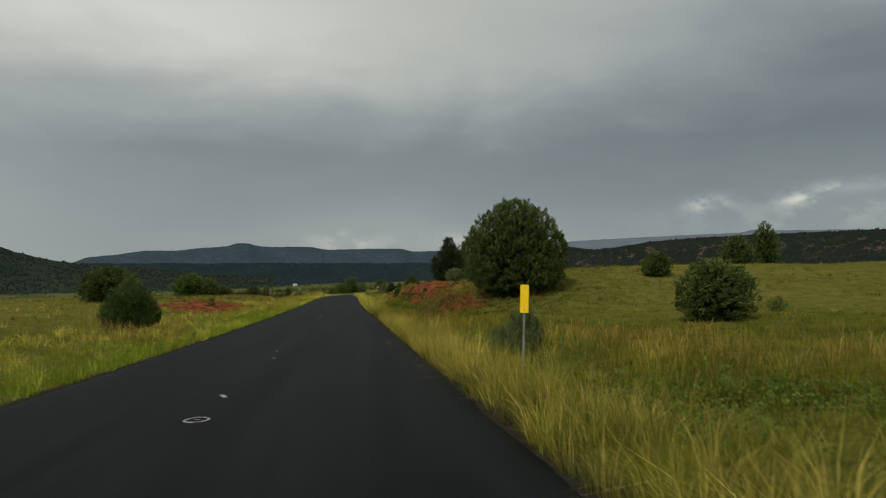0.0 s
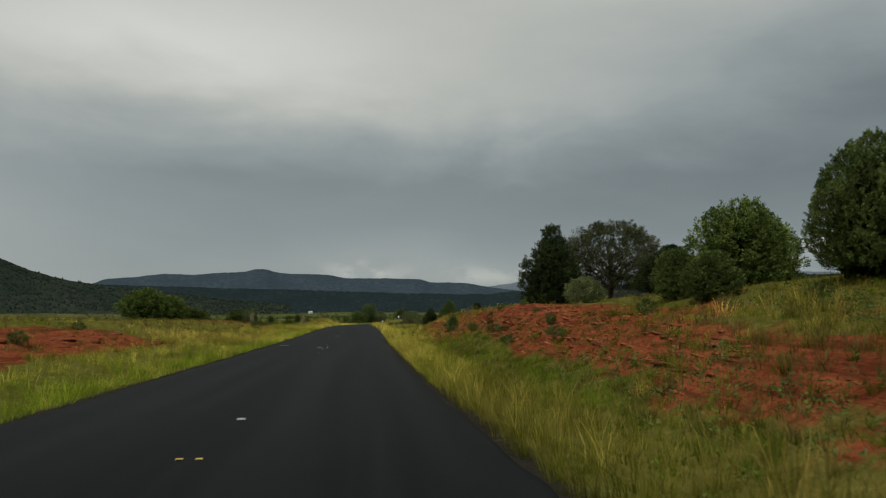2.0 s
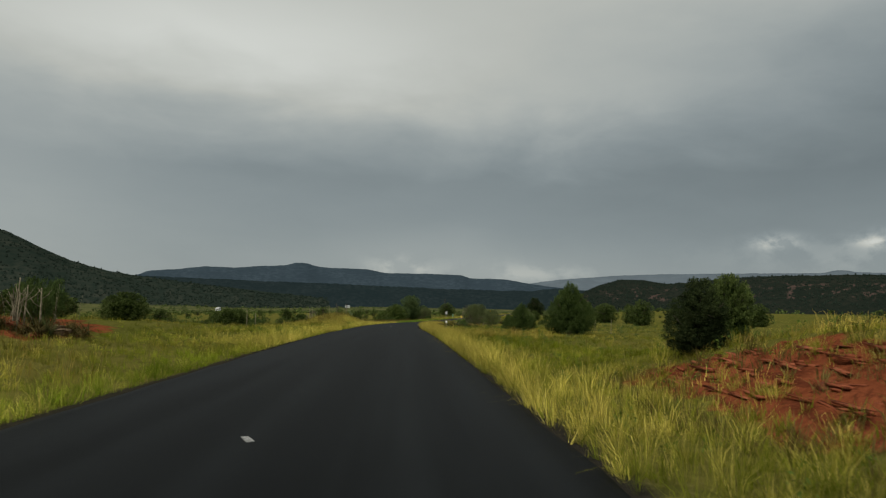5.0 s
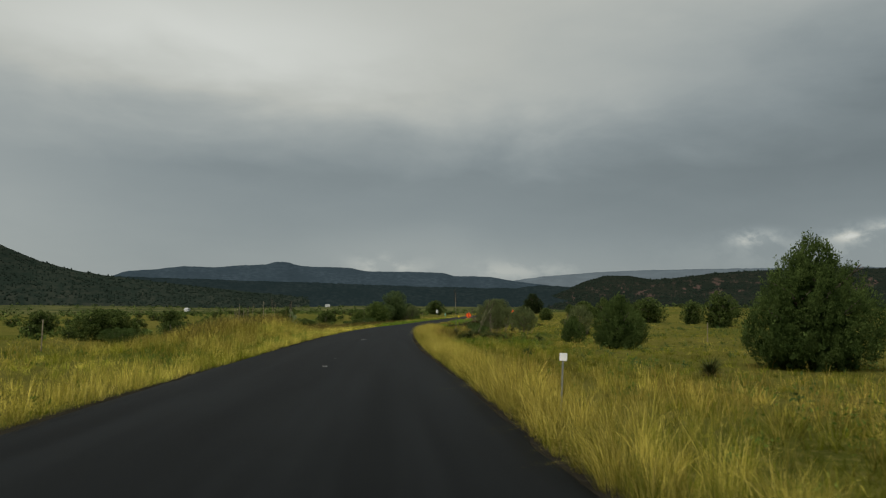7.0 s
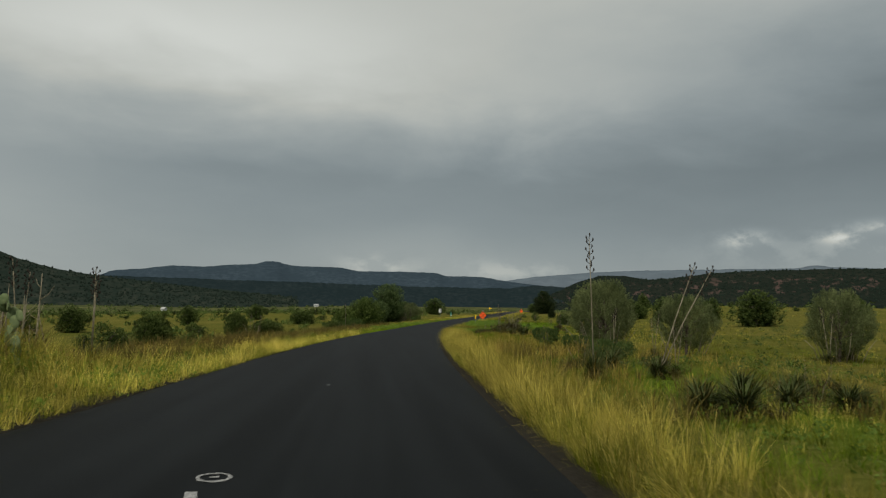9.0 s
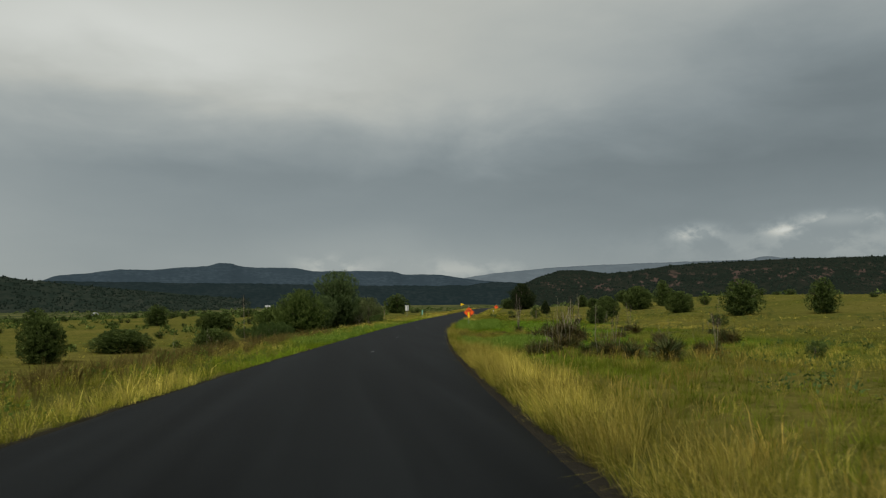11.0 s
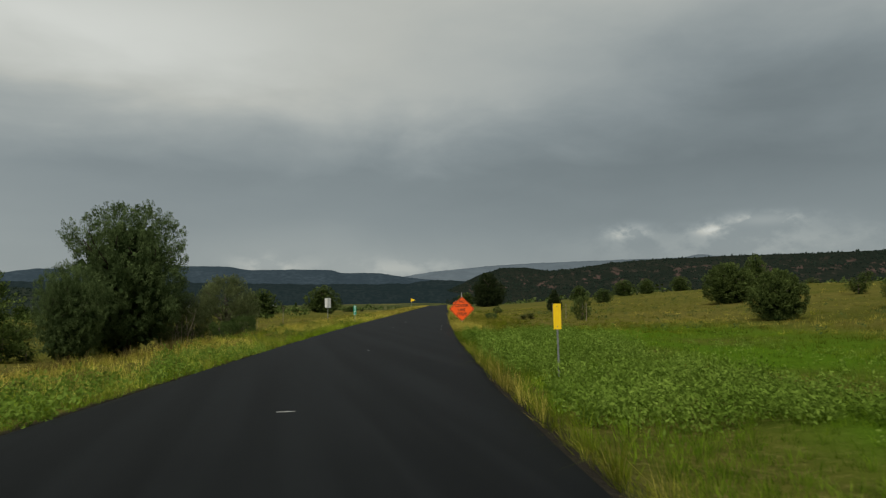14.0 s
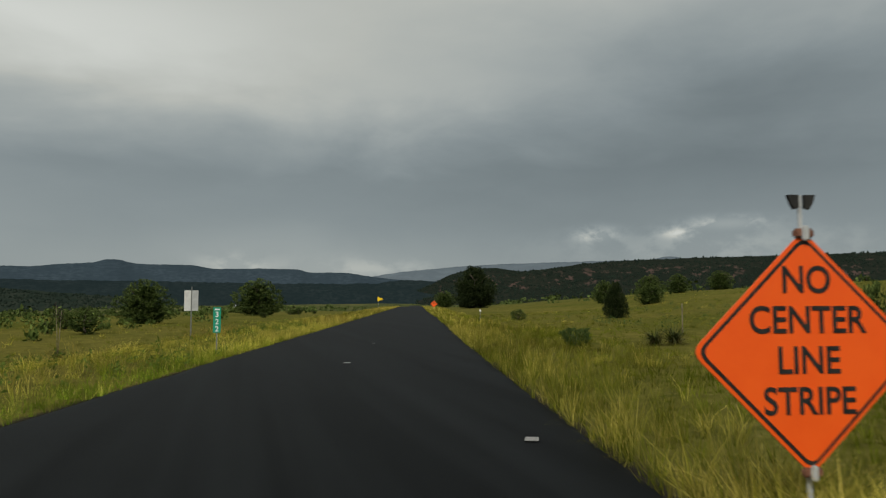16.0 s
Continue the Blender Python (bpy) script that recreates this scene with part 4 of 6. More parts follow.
LEAFY = put(shrub("leafy_bush", "pale green leafy bush on the bank top", 9, 2.2, 1.6, ROUND, 420, 26, 0.085, M["juniper_pale"], slim=0.5), 12.6, 82.2, 1.0, 0.9)
SAGE = put(shrub("sage_bush", "grey-green feathery bush beside the verge", 10, 2.4, 1.4, SPRAY, 260, 34, 0.11, M["sage"], 1.0, 0.25), -4.2, 308.2, 1.2, 1.45)
put(dead_stems("dead_tree", "stand of bare grey dead stems above the weeds", 31, 16, 3.7), -15.2, 223.8)
put(dead_stems("dead_tree", "low stand of bare dead stalks in a boulder heap", 33, 11, 1.9), -14.0, 133.2)
put(dead_stems("dead_tree", "two tall bare dead trunks in the weeds", 32, 3, 3.4), -11.9, 219.2)
BRUSH = put(dead_clump("dead_brush", "heap of dead brown brush with dry stalks", 11, 9), 15.7, 280.4, 1.9, 2.2)

J_FAR = put(tree("juniper_tree", "distant dark green juniper in open pasture", "tree", 12, 4.0, 4.0, 0.1, ROUND, 420, 16, 0.18, M["juniper"], 0.14, 5, lumps=0.26, plume=0.25), -44, 300, 1.2, 0.9, 40)
J_BRIGHT = put(tree("juniper_tree", "rounded bright green juniper at the field edge", "tree", 13, 4.0, 4.0, 0.1, ROUND, 1000, 28, 0.12, M["juniper_bright"], 0.14, 9, True, slim=0.42, lumps=0.32, plume=0.36), -31.6, 150.0, 1.75, 1.12, 200)
again(J_BRIGHT, -28.4, 152.0, 1.1, 0.90, 260)
again(J_ROUND, 14.4, 60.7, 0.54, 0.56, 75, "dense dark juniper at the top of the bank")
again(J_BRIGHT, 15.9, 71.0, 1.0, 0.86, 200, "leafy bright green tree on the bank top")
again(J_CONE, 14.3, 204.8, 0.40, 0.38, 100, "low pointed green juniper in the field")
again(J_BRIGHT, 6.65, 95.6, 0.21, 0.30, 30, "small round juniper at the foot of the bank")
again(J_BRIGHT, 7.4, 101.4, 0.15, 0.19, 120, "tiny young juniper on red soil")
again(J_CONE, 14.2, 193.7, 0.68, 0.62, 70, "small bright green juniper in dry grass")

J_LABEL = "dark green juniper standing in the field"
for x, y, w, h, t in ((19.8, 76.5, 1.1, 0.88, 20), (12.6, 69.8, 0.5, 0.48, 60), (12.4, 66.6, 0.5, 0.42, 130), (17.6, 108.7, 0.98, 0.95, 130), (31.3, 174.4, 1.1, 1.38, 35),
                      (-23.4, 73.7, 1.4, 0.82, 310), (51.0, 285.5, 1.6, 1.15, 50), (52.0, 268.0, 0.95, 0.95, 95), (49.4, 252.5, 1.3, 1.25, 140),
                      (57.2, 311.0, 0.85, 0.95, 10), (33.8, 320.7, 0.66, 0.50, 110), (72.0, 381.6, 0.90, 1.30, 210),
                      (43.6, 342.4, 0.88, 0.80, 340), (63.6, 375.4, 1.45, 1.12, 25), (79.0, 451.9, 0.96, 0.9, 70),
                      (75.0, 431.6, 1.0, 0.66, 120), (117.3, 471.3, 1.35, 0.95, 170), (108.7, 473.8, 1.2, 0.95, 220), (102.9, 475.4, 1.5, 1.0, 265), (79.8, 551.9, 1.7, 1.15, 315),
                      (54.8, 93.5, 1.3, 1.18, 5), (61.1, 96.6, 1.0, 1.62, 55), (33.2, 73.0, 0.62, 0.36, 100), (37.2, 149.5, 1.1, 1.1, 150), (52.3, 319.6, 1.25, 1.05, 190),
                      (8.8, 430.2, 1.6, 1.15, 240), (22.4, 474.9, 2.2, 1.5, 290), (-17.4, 305.5, 1.3, 0.5, 330), (-16.8, 351.0, 1.15, 0.72, 30), (-19.5, 293.6, 0.78, 0.8, 80),
                      (-23.2, 269.5, 1.0, 0.8, 130), (-27.9, 223.3, 1.45, 0.75, 180), (-28.0, 162.0, 1.4, 0.55, 230), (-20.5, 160.0, 0.8, 0.5, 280), (23.4, 51.1, 0.54, 0.45, 12),
                      (-38, 340, 1.0, 0.9, 90), (-52, 262, 1.2, 0.8, 140), (-30, 372, 1.1, 0.9, 190), (66, 236, 1.1, 1.0, 235), (72, 262, 1.3, 1.1, 285), (74.8, 299.4, 1.2, 0.8, 60), (64.9, 338.0, 0.75, 0.85, 15), (-5.4, 282.0, 0.6, 0.38, 77)):
    again(J_FAR if abs(x - float(road_x(y))) > 40 or y > 390 else J_MID, x, y, w, h, t, J_LABEL)
for x, y, w, h, t in ((74.6, 508.0, 2.7, 1.75, 100), (16.6, 79.3, 1.05, 0.45, 150), (51.2, 399.7, 0.55, 0.55, 200), (7.9, 126.6, 0.45, 0.36, 250)):
    again(J_SLIM, x, y, w, h, t, "upright dark juniper with narrow top")
for x, y, w, h, t in ((11.6, 229.7, 0.70, 0.84, 30), (14.8, 227.0, 0.62, 0.66, 140), (19.8, 222.8, 0.6, 0.7, 80)):
    again(J_PALE, x, y, w, h, t)
put(tree("roadside_tree", "low spreading rounded green tree beside the road", "tree", 15, 6.4, 5.9, 1.0, ROUND, 1400, 40, 0.105, M["juniper_bright"], 0.2, 16, True, slim=0.45, lumps=0.42, plume=0.34, bark="darkbark"), -2.6, 330.8)
again(J_BRIGHT, -6.6, 333.6, 1.05, 0.92, 150, "low spreading green tree with branches to the ground")
again(J_MID, -16.4, 359.5, 0.8, 0.62, 15, "small dark juniper in the field behind")
again(OAK, 0.3, 341.0, 0.5, 0.62, 200, "slender grey-green tree beside a taller one")
again(J_PALE, 7.2, 352.3, 0.92, 1.0, 90, "bushy grey-green tree with foliage to the ground")
for x, y, w, h in ((5.4, 347.5, 0.9, 0.9), (7.6, 343.0, 0.6, 0.7), (8.6, 348.5, 0.7, 0.85)):
    again(SAGE, x, y, w, h, x * 29, "leafy green bush in a roadside thicket")
again(J_PALE, 16.7, 103.8, 0.75, 0.72, 200, "pale green leafy tree on the bank top")
again(J_PALE, 4.7, 347.2, 0.8, 0.8, 200, "bushy grey-green tree with foliage to the ground")
put(dead_stems("dead_tree", "thin grey dead stems at the edge of a thicket", 34, 9, 2.4), 5.4, 345.2)
put(dead_stems("dead_tree", "thin dry stems standing in a brush heap", 35, 8, 2.3), 16.5, 281.2)
again(J_MID, 1.0, 347.5, 0.75, 0.6, 100, "low dark bush in a roadside thicket")
again(LEAFY, 4.9, 19.3, 0.42, 0.8, 15, "tall leafy green weed in the verge")
again(LEAFY, 4.5, 20.6, 0.34, 0.5, 70, "tall leafy green weed in the verge")
again(J_CONE, -10.9, 38.0, 0.58, 0.50, 240, "small bushy green juniper beside the road")
again(J_MID, 17.8, 32.3, 0.90, 0.70, 20, "dense dark green shrub rising from the grass")
for x, y, w, h in ((22.7, 35.0, 0.6, 0.6), (6.4, 183.4, 0.3, 0.35), (8.9, 88.0, 0.35, 0.4), (6.6, 74.5, 0.5, 0.4), (7.1, 80.5, 0.55, 0.4), (6.9, 87.0, 0.5, 0.4), (7.3, 69.0, 0.5, 0.4), (10.5, 68.0, 0.5, 0.45), (12.2, 60.5, 0.5, 0.4), (37.3, 360.0, 1.1, 1.65),
                   (21.4, 301.7, 0.55, 0.62), (24.0, 306.0, 0.4, 0.5), (-13.0, 71.0, 0.5, 0.4), (-15.0, 82.0, 0.45, 0.4), (10.5, 121.0, 0.6, 0.5), (13.0, 126.0, 0.7, 0.5),
                   (30.0, 262.0, 0.9, 0.8), (38.0, 300.0, 1.1, 0.9), (33.0, 240.0, 1.0, 0.8), (44.0, 405.0, 1.0, 0.8), (20.0, 262.0, 0.5, 0.5)):
    again(SCRUB, x, y, w, h, x * 37)
for x, y, w, h in ((-2.9, 308.8, 0.7, 1.0), (-5.4, 309.6, 0.9, 1.3), (4.4, 348.0, 0.8, 0.7), (-14.6, 136.0, 0.8, 1.25), (-12.0, 124.5, 0.6, 0.5), (7.9, 72.0, 0.2, 0.3), (9.9, 86.0, 0.2, 0.25), (8.9, 78.5, 0.16, 0.2), (10.0, 229.0, 0.7, 0.6), (9.4, 222.0, 0.7, 0.6), (11.0, 240.0, 0.8, 0.7), (-20, 205, 1.0, 0.8),
                   (-9.6, 331.0, 0.9, 0.8), (31.5, 368.4, 0.5, 0.45)):
    again(SAGE, x, y, w, h, x * 53)
for x, y, w, h in ((16.4, 281.1, 1.9, 1.75), (17.1, 281.9, 1.8, 1.7), (16.0, 281.9, 1.6, 1.5), (17.6, 282.6, 1.0, 0.9), (15.1, 279.7, 1.0, 0.8), (18.4, 284.9, 0.9, 0.8), (10.9, 268.0, 1.05, 1.1), (11.5, 268.5, 1.0, 0.9), (10.3, 267.5, 0.8, 0.7), (13.6, 272.8, 1.2, 1.3), (12.8, 264.7, 1.2, 1.1), (13.5, 264.9, 1.0, 1.2), (16.3, 267.8, 0.7, 0.7), (23.2, 273.9, 1.0, 1.5), (7.6, 84.0, 0.7, 0.5), (8.3, 88.0, 0.7, 0.5), (7.4, 79.0, 0.6, 0.45), (6.6, 97.2, 0.5, 0.45), (6.2, 99.4, 0.6, 0.45), (7.0, 102.5, 0.5, 0.4), (6.9, 95.0, 0.5, 0.4), (7.5, 106.0, 0.6, 0.5), (-13.0, 133.0, 1.3, 1.1), (-14.4, 132.6, 1.2, 1.0), (-12.6, 134.5, 1.1, 0.9), (-4.6, 274.5, 1.0, 0.8), (-8.5, 283.0, 1.3, 1.2), (-9.5, 246.0, 1.6, 1.3), (-8.2, 240.0, 1.4, 1.1), (6.6, 217.5, 0.8, 0.7), (8.8, 223.0, 1.0, 0.9), (11.8, 268.7, 0.8, 0.85), (13.6, 267.1, 0.9, 0.95), (13.0, 265.3, 0.7, 0.7), (18.8, 271.9, 0.9, 0.8), (16.9, 287.6, 0.7, 0.6), (21.8, 284.9, 0.8, 0.7), (25.2, 291.9, 0.8, 0.8), (29.4, 285.9, 1.1, 0.6), (17.2, 265.5, 0.6, 0.9), (22.5, 300.5, 0.6, 0.7), (17.8, 285.8, 0.8, 0.5), (9.4, 208.6, 0.6, 0.6), (8.2, 214.0, 0.6, 0.6), (16.6, 280.6, 1.5, 1.1), (7.0, 206.0, 0.45, 0.4), (20.2, 290.0, 0.6, 0.5), (17.0, 291.5, 0.5, 0.45), (10.2, 219.0, 0.8, 0.7), (21.5, 278.0, 0.9, 0.9),
                   (12.0, 212.0, 0.6, 0.5), (24.0, 284.0, 0.8, 0.6)):
    again(BRUSH, x, y, w * 0.95, h * 1.3, x * 71)

Y_A = put(yucca("yucca", "spiky grey-green yucca with dry seed stalks", 21, 1.0, ((80, 20, 3.4), (95, 26, 3.3))), 7.9, 213.6)
Y_B = put(yucca("yucca", "spiky yucca with one tall seed stalk", 22, 1.0, ((270, 3, 3.3),)), 6.1, 213.9, 1.0, 1.28)
Y_C = put(yucca("yucca", "low stalkless yucca with dry skirt", 23, 1.0, ()), 8.3, 209.6, 0.9, 0.9)
put(yucca("yucca", "spiky yucca with a sheaf of tall seed stalks", 25, 1.0, ((270, 3, 3.3), (90, 2, 3.0), (120, 6, 2.3), (250, 8, 2.5), (20, 3, 1.8))), 18.0, 298.8, 1.0, 1.07)
again(Y_B, -4.3, 287.5, 1.0, 1.12, 40)
DEAD_Y = put(yucca("yucca", "collapsed brown dead yucca with a bent dry stalk", 26, 1.5, ((75, 38, 1.1),), "dead"), 16.2, 280.4, 1.3, 1.3)
for x, y, w, t in ((12.6, 270.6, 0.85, 100), (13.6, 271.6, 0.8, 200), (17.0, 281.5, 0.75, 30), (24.8, 289.2, 0.8, 60), (-4.0, 288.2, 0.9, 10)):
    again(DEAD_Y, x, y, w, w * 0.9, t)
again(Y_B, 13.3, 271.2, 0.9, 0.8, 120)
again(Y_B, 14.9, 271.9, 0.8, 0.68, 210)
Y_D = put(yucca("yucca", "spiky yucca with thin upright seed stalks", 24, 1.0, ((30, 4, 2.6), (200, 7, 2.9))), -10.2, 214.5, 1.1, 1.1)
for x, y, w, t in ((11.0, 226.5, 0.8, 20), (12.6, 225.6, 0.7, 110), (18.4, 221.4, 0.8, 260), (20.9, 223.6, 0.75, 330), (9.6, 216.2, 0.6, 70), (-9.0, 216.5, 1.05, 40), (-12.0, 213.0, 1.0, 100), (19.0, 287.6, 0.8, 45), (14.6, 268.6, 0.6, 120), (17.4, 264.6, 0.6, 230), (20.5, 270.0, 0.6, 300), (21.0, 224.5, 0.9, 190), (16.0, 241.0, 0.8, 300), (11.5, 377.5, 0.9, 10), (8.9, 372.0, 0.8, 150), (25.5, 292.0, 0.8, 250)):
    again(Y_D, x, y, w, w, t)
for x, y, w in ((5.7, 206.1, 1.0), (6.0, 206.4, 0.8), (6.3, 205.8, 1.2), (7.7, 206.7, 0.95), (8.7, 206.4, 1.0), (9.2, 206.9, 0.8), (12.9, 262.8, 1.0), (13.7, 261.5, 1.2), (14.3, 262.2, 1.3), (12.2, 265.8, 0.9), (18.4, 300.0, 0.9), (7.8, 217.4, 1.1), (6.6, 208.2, 0.8), (8.7, 208.2, 0.8), (34.7, 368.0, 1.0), (35.3, 367.6, 1.1), (9.9, 172.0, 0.9), (21.0, 300.2, 0.7), (10.4, 210.8, 0.8), (12.2, 207.0, 0.8), (14.3, 169.0, 0.7), (13.0, 302.5, 0.6)):
    again(Y_C, x, y, w, w, x * 91)



def prickly_pear(label, seed, at):
    """A cactus of flat oval pads that grow out of one another's edges."""
    rp = random.Random(seed)
    ob = thing("prickly_pear", label, "cactus", at)
    spots = [((0, 0, 0.10), 0.0)]
    for i in range(13):
        (x, y, z), a = spots[rp.randrange(max(1, len(spots) - 4), len(spots) + 1) - 1]
        a2 = a + rp.uniform(-0.9, 0.9)
        spots.append(((x + math.sin(a2) * 0.17 + rp.uniform(-0.08, 0.08), y + rp.uniform(-0.12, 0.12), z + abs(math.cos(a2)) * 0.14 + 0.02), a2))
    for (x, y, z), a in spots:
        bm = bmesh.new()
        bmesh.ops.create_icosphere(bm, subdivisions=2, radius=1.0)
        for v in bm.verts:
            v.co = Vector((v.co.x * 0.085 * (1 + 0.2 * v.co.z), v.co.y * 0.018, v.co.z * 0.115))
        part("pad", bm, M["cactus"], ob, "", pose(x, y, z, 0, math.degrees(a), rp.uniform(0, 180)))
    return ob


prickly_pear("grey-green prickly pear cactus in roadside weeds", 3, on_ground(-7.5, 208.8, 20, 1.25))
prickly_pear("low grey-green prickly pear cactus in grass", 8, on_ground(-8.6, 211.2, 70, 1.0))

# bushes strewn over the falling ground and the far pasture
J_TINY = put(tree("juniper_bush", "small dark juniper bush in open pasture", "shrub", 14, 4.0, 4.0, 0.05, DOME, 150, 12, 0.24, M["juniper"], 0.14, 4, lumps=0.3, plume=0.2, tuft=0.14), -46, 280, 0.5, 0.4, 40)
rb = random.Random(9)
for i in range(150):
    y = rb.uniform(205, 520)
    u = -(20 + 110 * rb.random() ** 1.3) if i % 7 else rb.uniform(48, 130)
    if u > 0 and y < 300:
        y += 120
    k = 0.22 + 0.45 * rb.random() ** 1.5
    again(J_TINY, float(road_x(y)) + u, y, k * rb.uniform(1.0, 1.4), k * rb.uniform(0.7, 1.0), rb.uniform(0, 360), "small dark juniper bush in open pasture")

# the woods and scrub of the valley
rng = np.random.default_rng(40)


def far_scrub():
    n = 4200
    ang = np.radians(rng.uniform(-62, 66, n))
    r = 330 + 1200 * rng.random(n) ** 1.3
    x, y = r * np.sin(ang), 150 + r * np.cos(ang)
    u = x - road_x(y)
    keep = (np.abs(u) > 24) & (fbm(x / 60, y / 60, 3) > 0.40) & ((u < 0) | (r > 420) | (rng.random(n) < 0.3))
    x, y, r = x[keep], y[keep], r[keep]
    z = ground_z(x, y)
    h = rng.uniform(1.4, 3.6, len(x)) * (1 + 0.25 * sstep(400, 900, r))
    w = h * rng.uniform(0.9, 1.5, len(x))
    per = 15
    d = unit(rng.normal(0, 1, (len(x), per, 3)))
    d[..., 2] = np.abs(d[..., 2])
    c = np.stack((x, y, z), -1)[:, None] + d * np.stack((w * 0.5, w * 0.5, h * 0.8), -1)[:, None] * rng.uniform(0.6, 0.95, (len(x), per, 1))
    s = (h * 0.24)[:, None, None]
    a = unit(rng.normal(0, 1, (len(x), per, 3)))
    b = unit(np.cross(a, d))
    q = np.stack((c - a * s * 0.7, c + b * s * 0.55, c + a * s * 0.7 + d * s * 0.3, c - b * s * 0.55), 2)
    tagged(new("valley_scrub", quads_mesh("valley_scrub", q.reshape(-1, 3), M["juniper"])), "scattered juniper scrub on the valley floor", "scrub", kind="stuff")


far_scrub()


def near_scrub():
    n = 1000
    y = rng.uniform(212, 560, n)
    u = -(25 + 150 * rng.random(n) ** 1.2)
    x = u + road_x(y)
    keep = fbm(x / 22, y / 22, 3) > 0.44
    x, y = x[keep], y[keep]
    h = rng.uniform(0.4, 1.4, len(x))
    p = np.stack((x, y, ground_z(x, y)), -1)
    per = 42
    d = unit(rng.normal(0, 1, (len(x), per, 3)))
    d[..., 2] = np.abs(d[..., 2])
    c = p[:, None] + d * np.stack((h * 0.75, h * 0.75, h), -1)[:, None] * rng.uniform(0.5, 0.95, (len(x), per, 1))
    q = leaves(rng, c.reshape(-1, 3), d.reshape(-1, 3), 1, 0.05, 0.42, 0.5)
    tagged(new("valley_scrub", quads_mesh("valley_scrub", q, M["juniper_bright"])), "low green scrub on the falling ground", "scrub", kind="stuff")


near_scrub()

# ---- grass ----


def blades(name, label, x, y, h, w, attrs, seed, fan, toward=None, mat=None, shape="bent"):
    """Grass blades; fan is the way each leans, out of its tuft's middle. shape: bent, short (one plain face) or seed (a stem that bears a head)."""
    rg = np.random.default_rng(seed)
    n = len(x)
    base = np.stack((x, y, ground_z(x, y) - 0.03), -1)
    a = rg.uniform(0, 2 * math.pi, n)
    side = np.stack((np.cos(a), np.sin(a), np.zeros(n)), -1) * (w * 0.5)[:, None]
    lean = (0.10 + 0.62 * rg.random(n) ** 1.2) * h
    off = np.zeros((n, 3))
    off[:, :2] = fan * lean[:, None] + rg.normal(0, 0.10, (n, 2)) * h[:, None]
    if toward is not None:
        off[:, 0] += toward * h * rg.uniform(0.2, 1.1, n)
    up = np.array([0, 0, 1.0])
    at = {key: np.repeat(value, 3 if shape == "short" else 4) for key, value in attrs.items()}
    tip = base + off + up * (h * np.clip(1 - 0.5 * (np.linalg.norm(off, axis=1) / h) ** 2, 0.35, 1))[:, None]
    if shape == "short":
        v = np.stack((base - side, base + side, tip), 1).reshape(-1, 3)
        f = np.arange(n * 3).reshape(n, 3)
        at["tip"] = np.tile([0.1, 0.1, 1.0], n)
    else:
        k, m = (0.26, 0.50) if shape == "bent" else (0.62, 0.80)
        mid = base + off * k + up * (h * m)[:, None]
        v = np.stack((base, mid + side, tip, mid - side), 1).reshape(-1, 3)
        k = (np.arange(n) * 4)[:, None]
        f = np.concatenate((k + np.array([[0, 1, 3]]), k + np.array([[3, 1, 2]])), 1).reshape(-1, 3)
        at["tip"] = np.tile([0, 0.55, 1.0, 0.55], n)
    tagged(new(name, raw_mesh(name, v, f, mat or M["grass"], at)), label, "grass", kind="stuff")


def sow(n, u0, u1, y0, y1, clump, seed, power=1.0, size=0.11, on_soil=False):
    """Places in tufts beside the road, between u0 and u1 metres from its middle."""
    rg = np.random.default_rng(seed)
    m = n // clump
    y = rg.uniform(y0, y1, m)
    u = u0 + (u1 - u0) * rg.random(m) ** power
    a = rg.uniform(0, 2 * math.pi, m * clump)
    fan = np.stack((np.cos(a), np.sin(a)), -1)
    r = np.repeat(size * rg.uniform(0.5, 1.5, m), clump) * rg.random(m * clump) ** 0.6
    x = np.repeat(road_x(y) + u, clump) + fan[:, 0] * r
    y = np.repeat(y, clump) + fan[:, 1] * r
    u = x - road_x(y)
    tall = np.repeat(rg.uniform(0.65, 1.25, m), clump) * rg.uniform(0.45, 1.1, m * clump)
    own = np.repeat(rg.random(m), clump)
    keep = (u > 3.60 + wider(y)) | (u < -4.14 + 0.2 * sstep(165, 178, y) * (1 - sstep(212, 226, y)))
    keep &= on_soil | (red_bank(u, y) + 1.3 * (fbm(x * 0.55, y * 0.55, 3) - 0.5) < 0.42 + 0.75 * np.repeat(rg.random(m) < 0.16, clump))
    return [v[keep] for v in (x, y, u, tall, own, fan)]


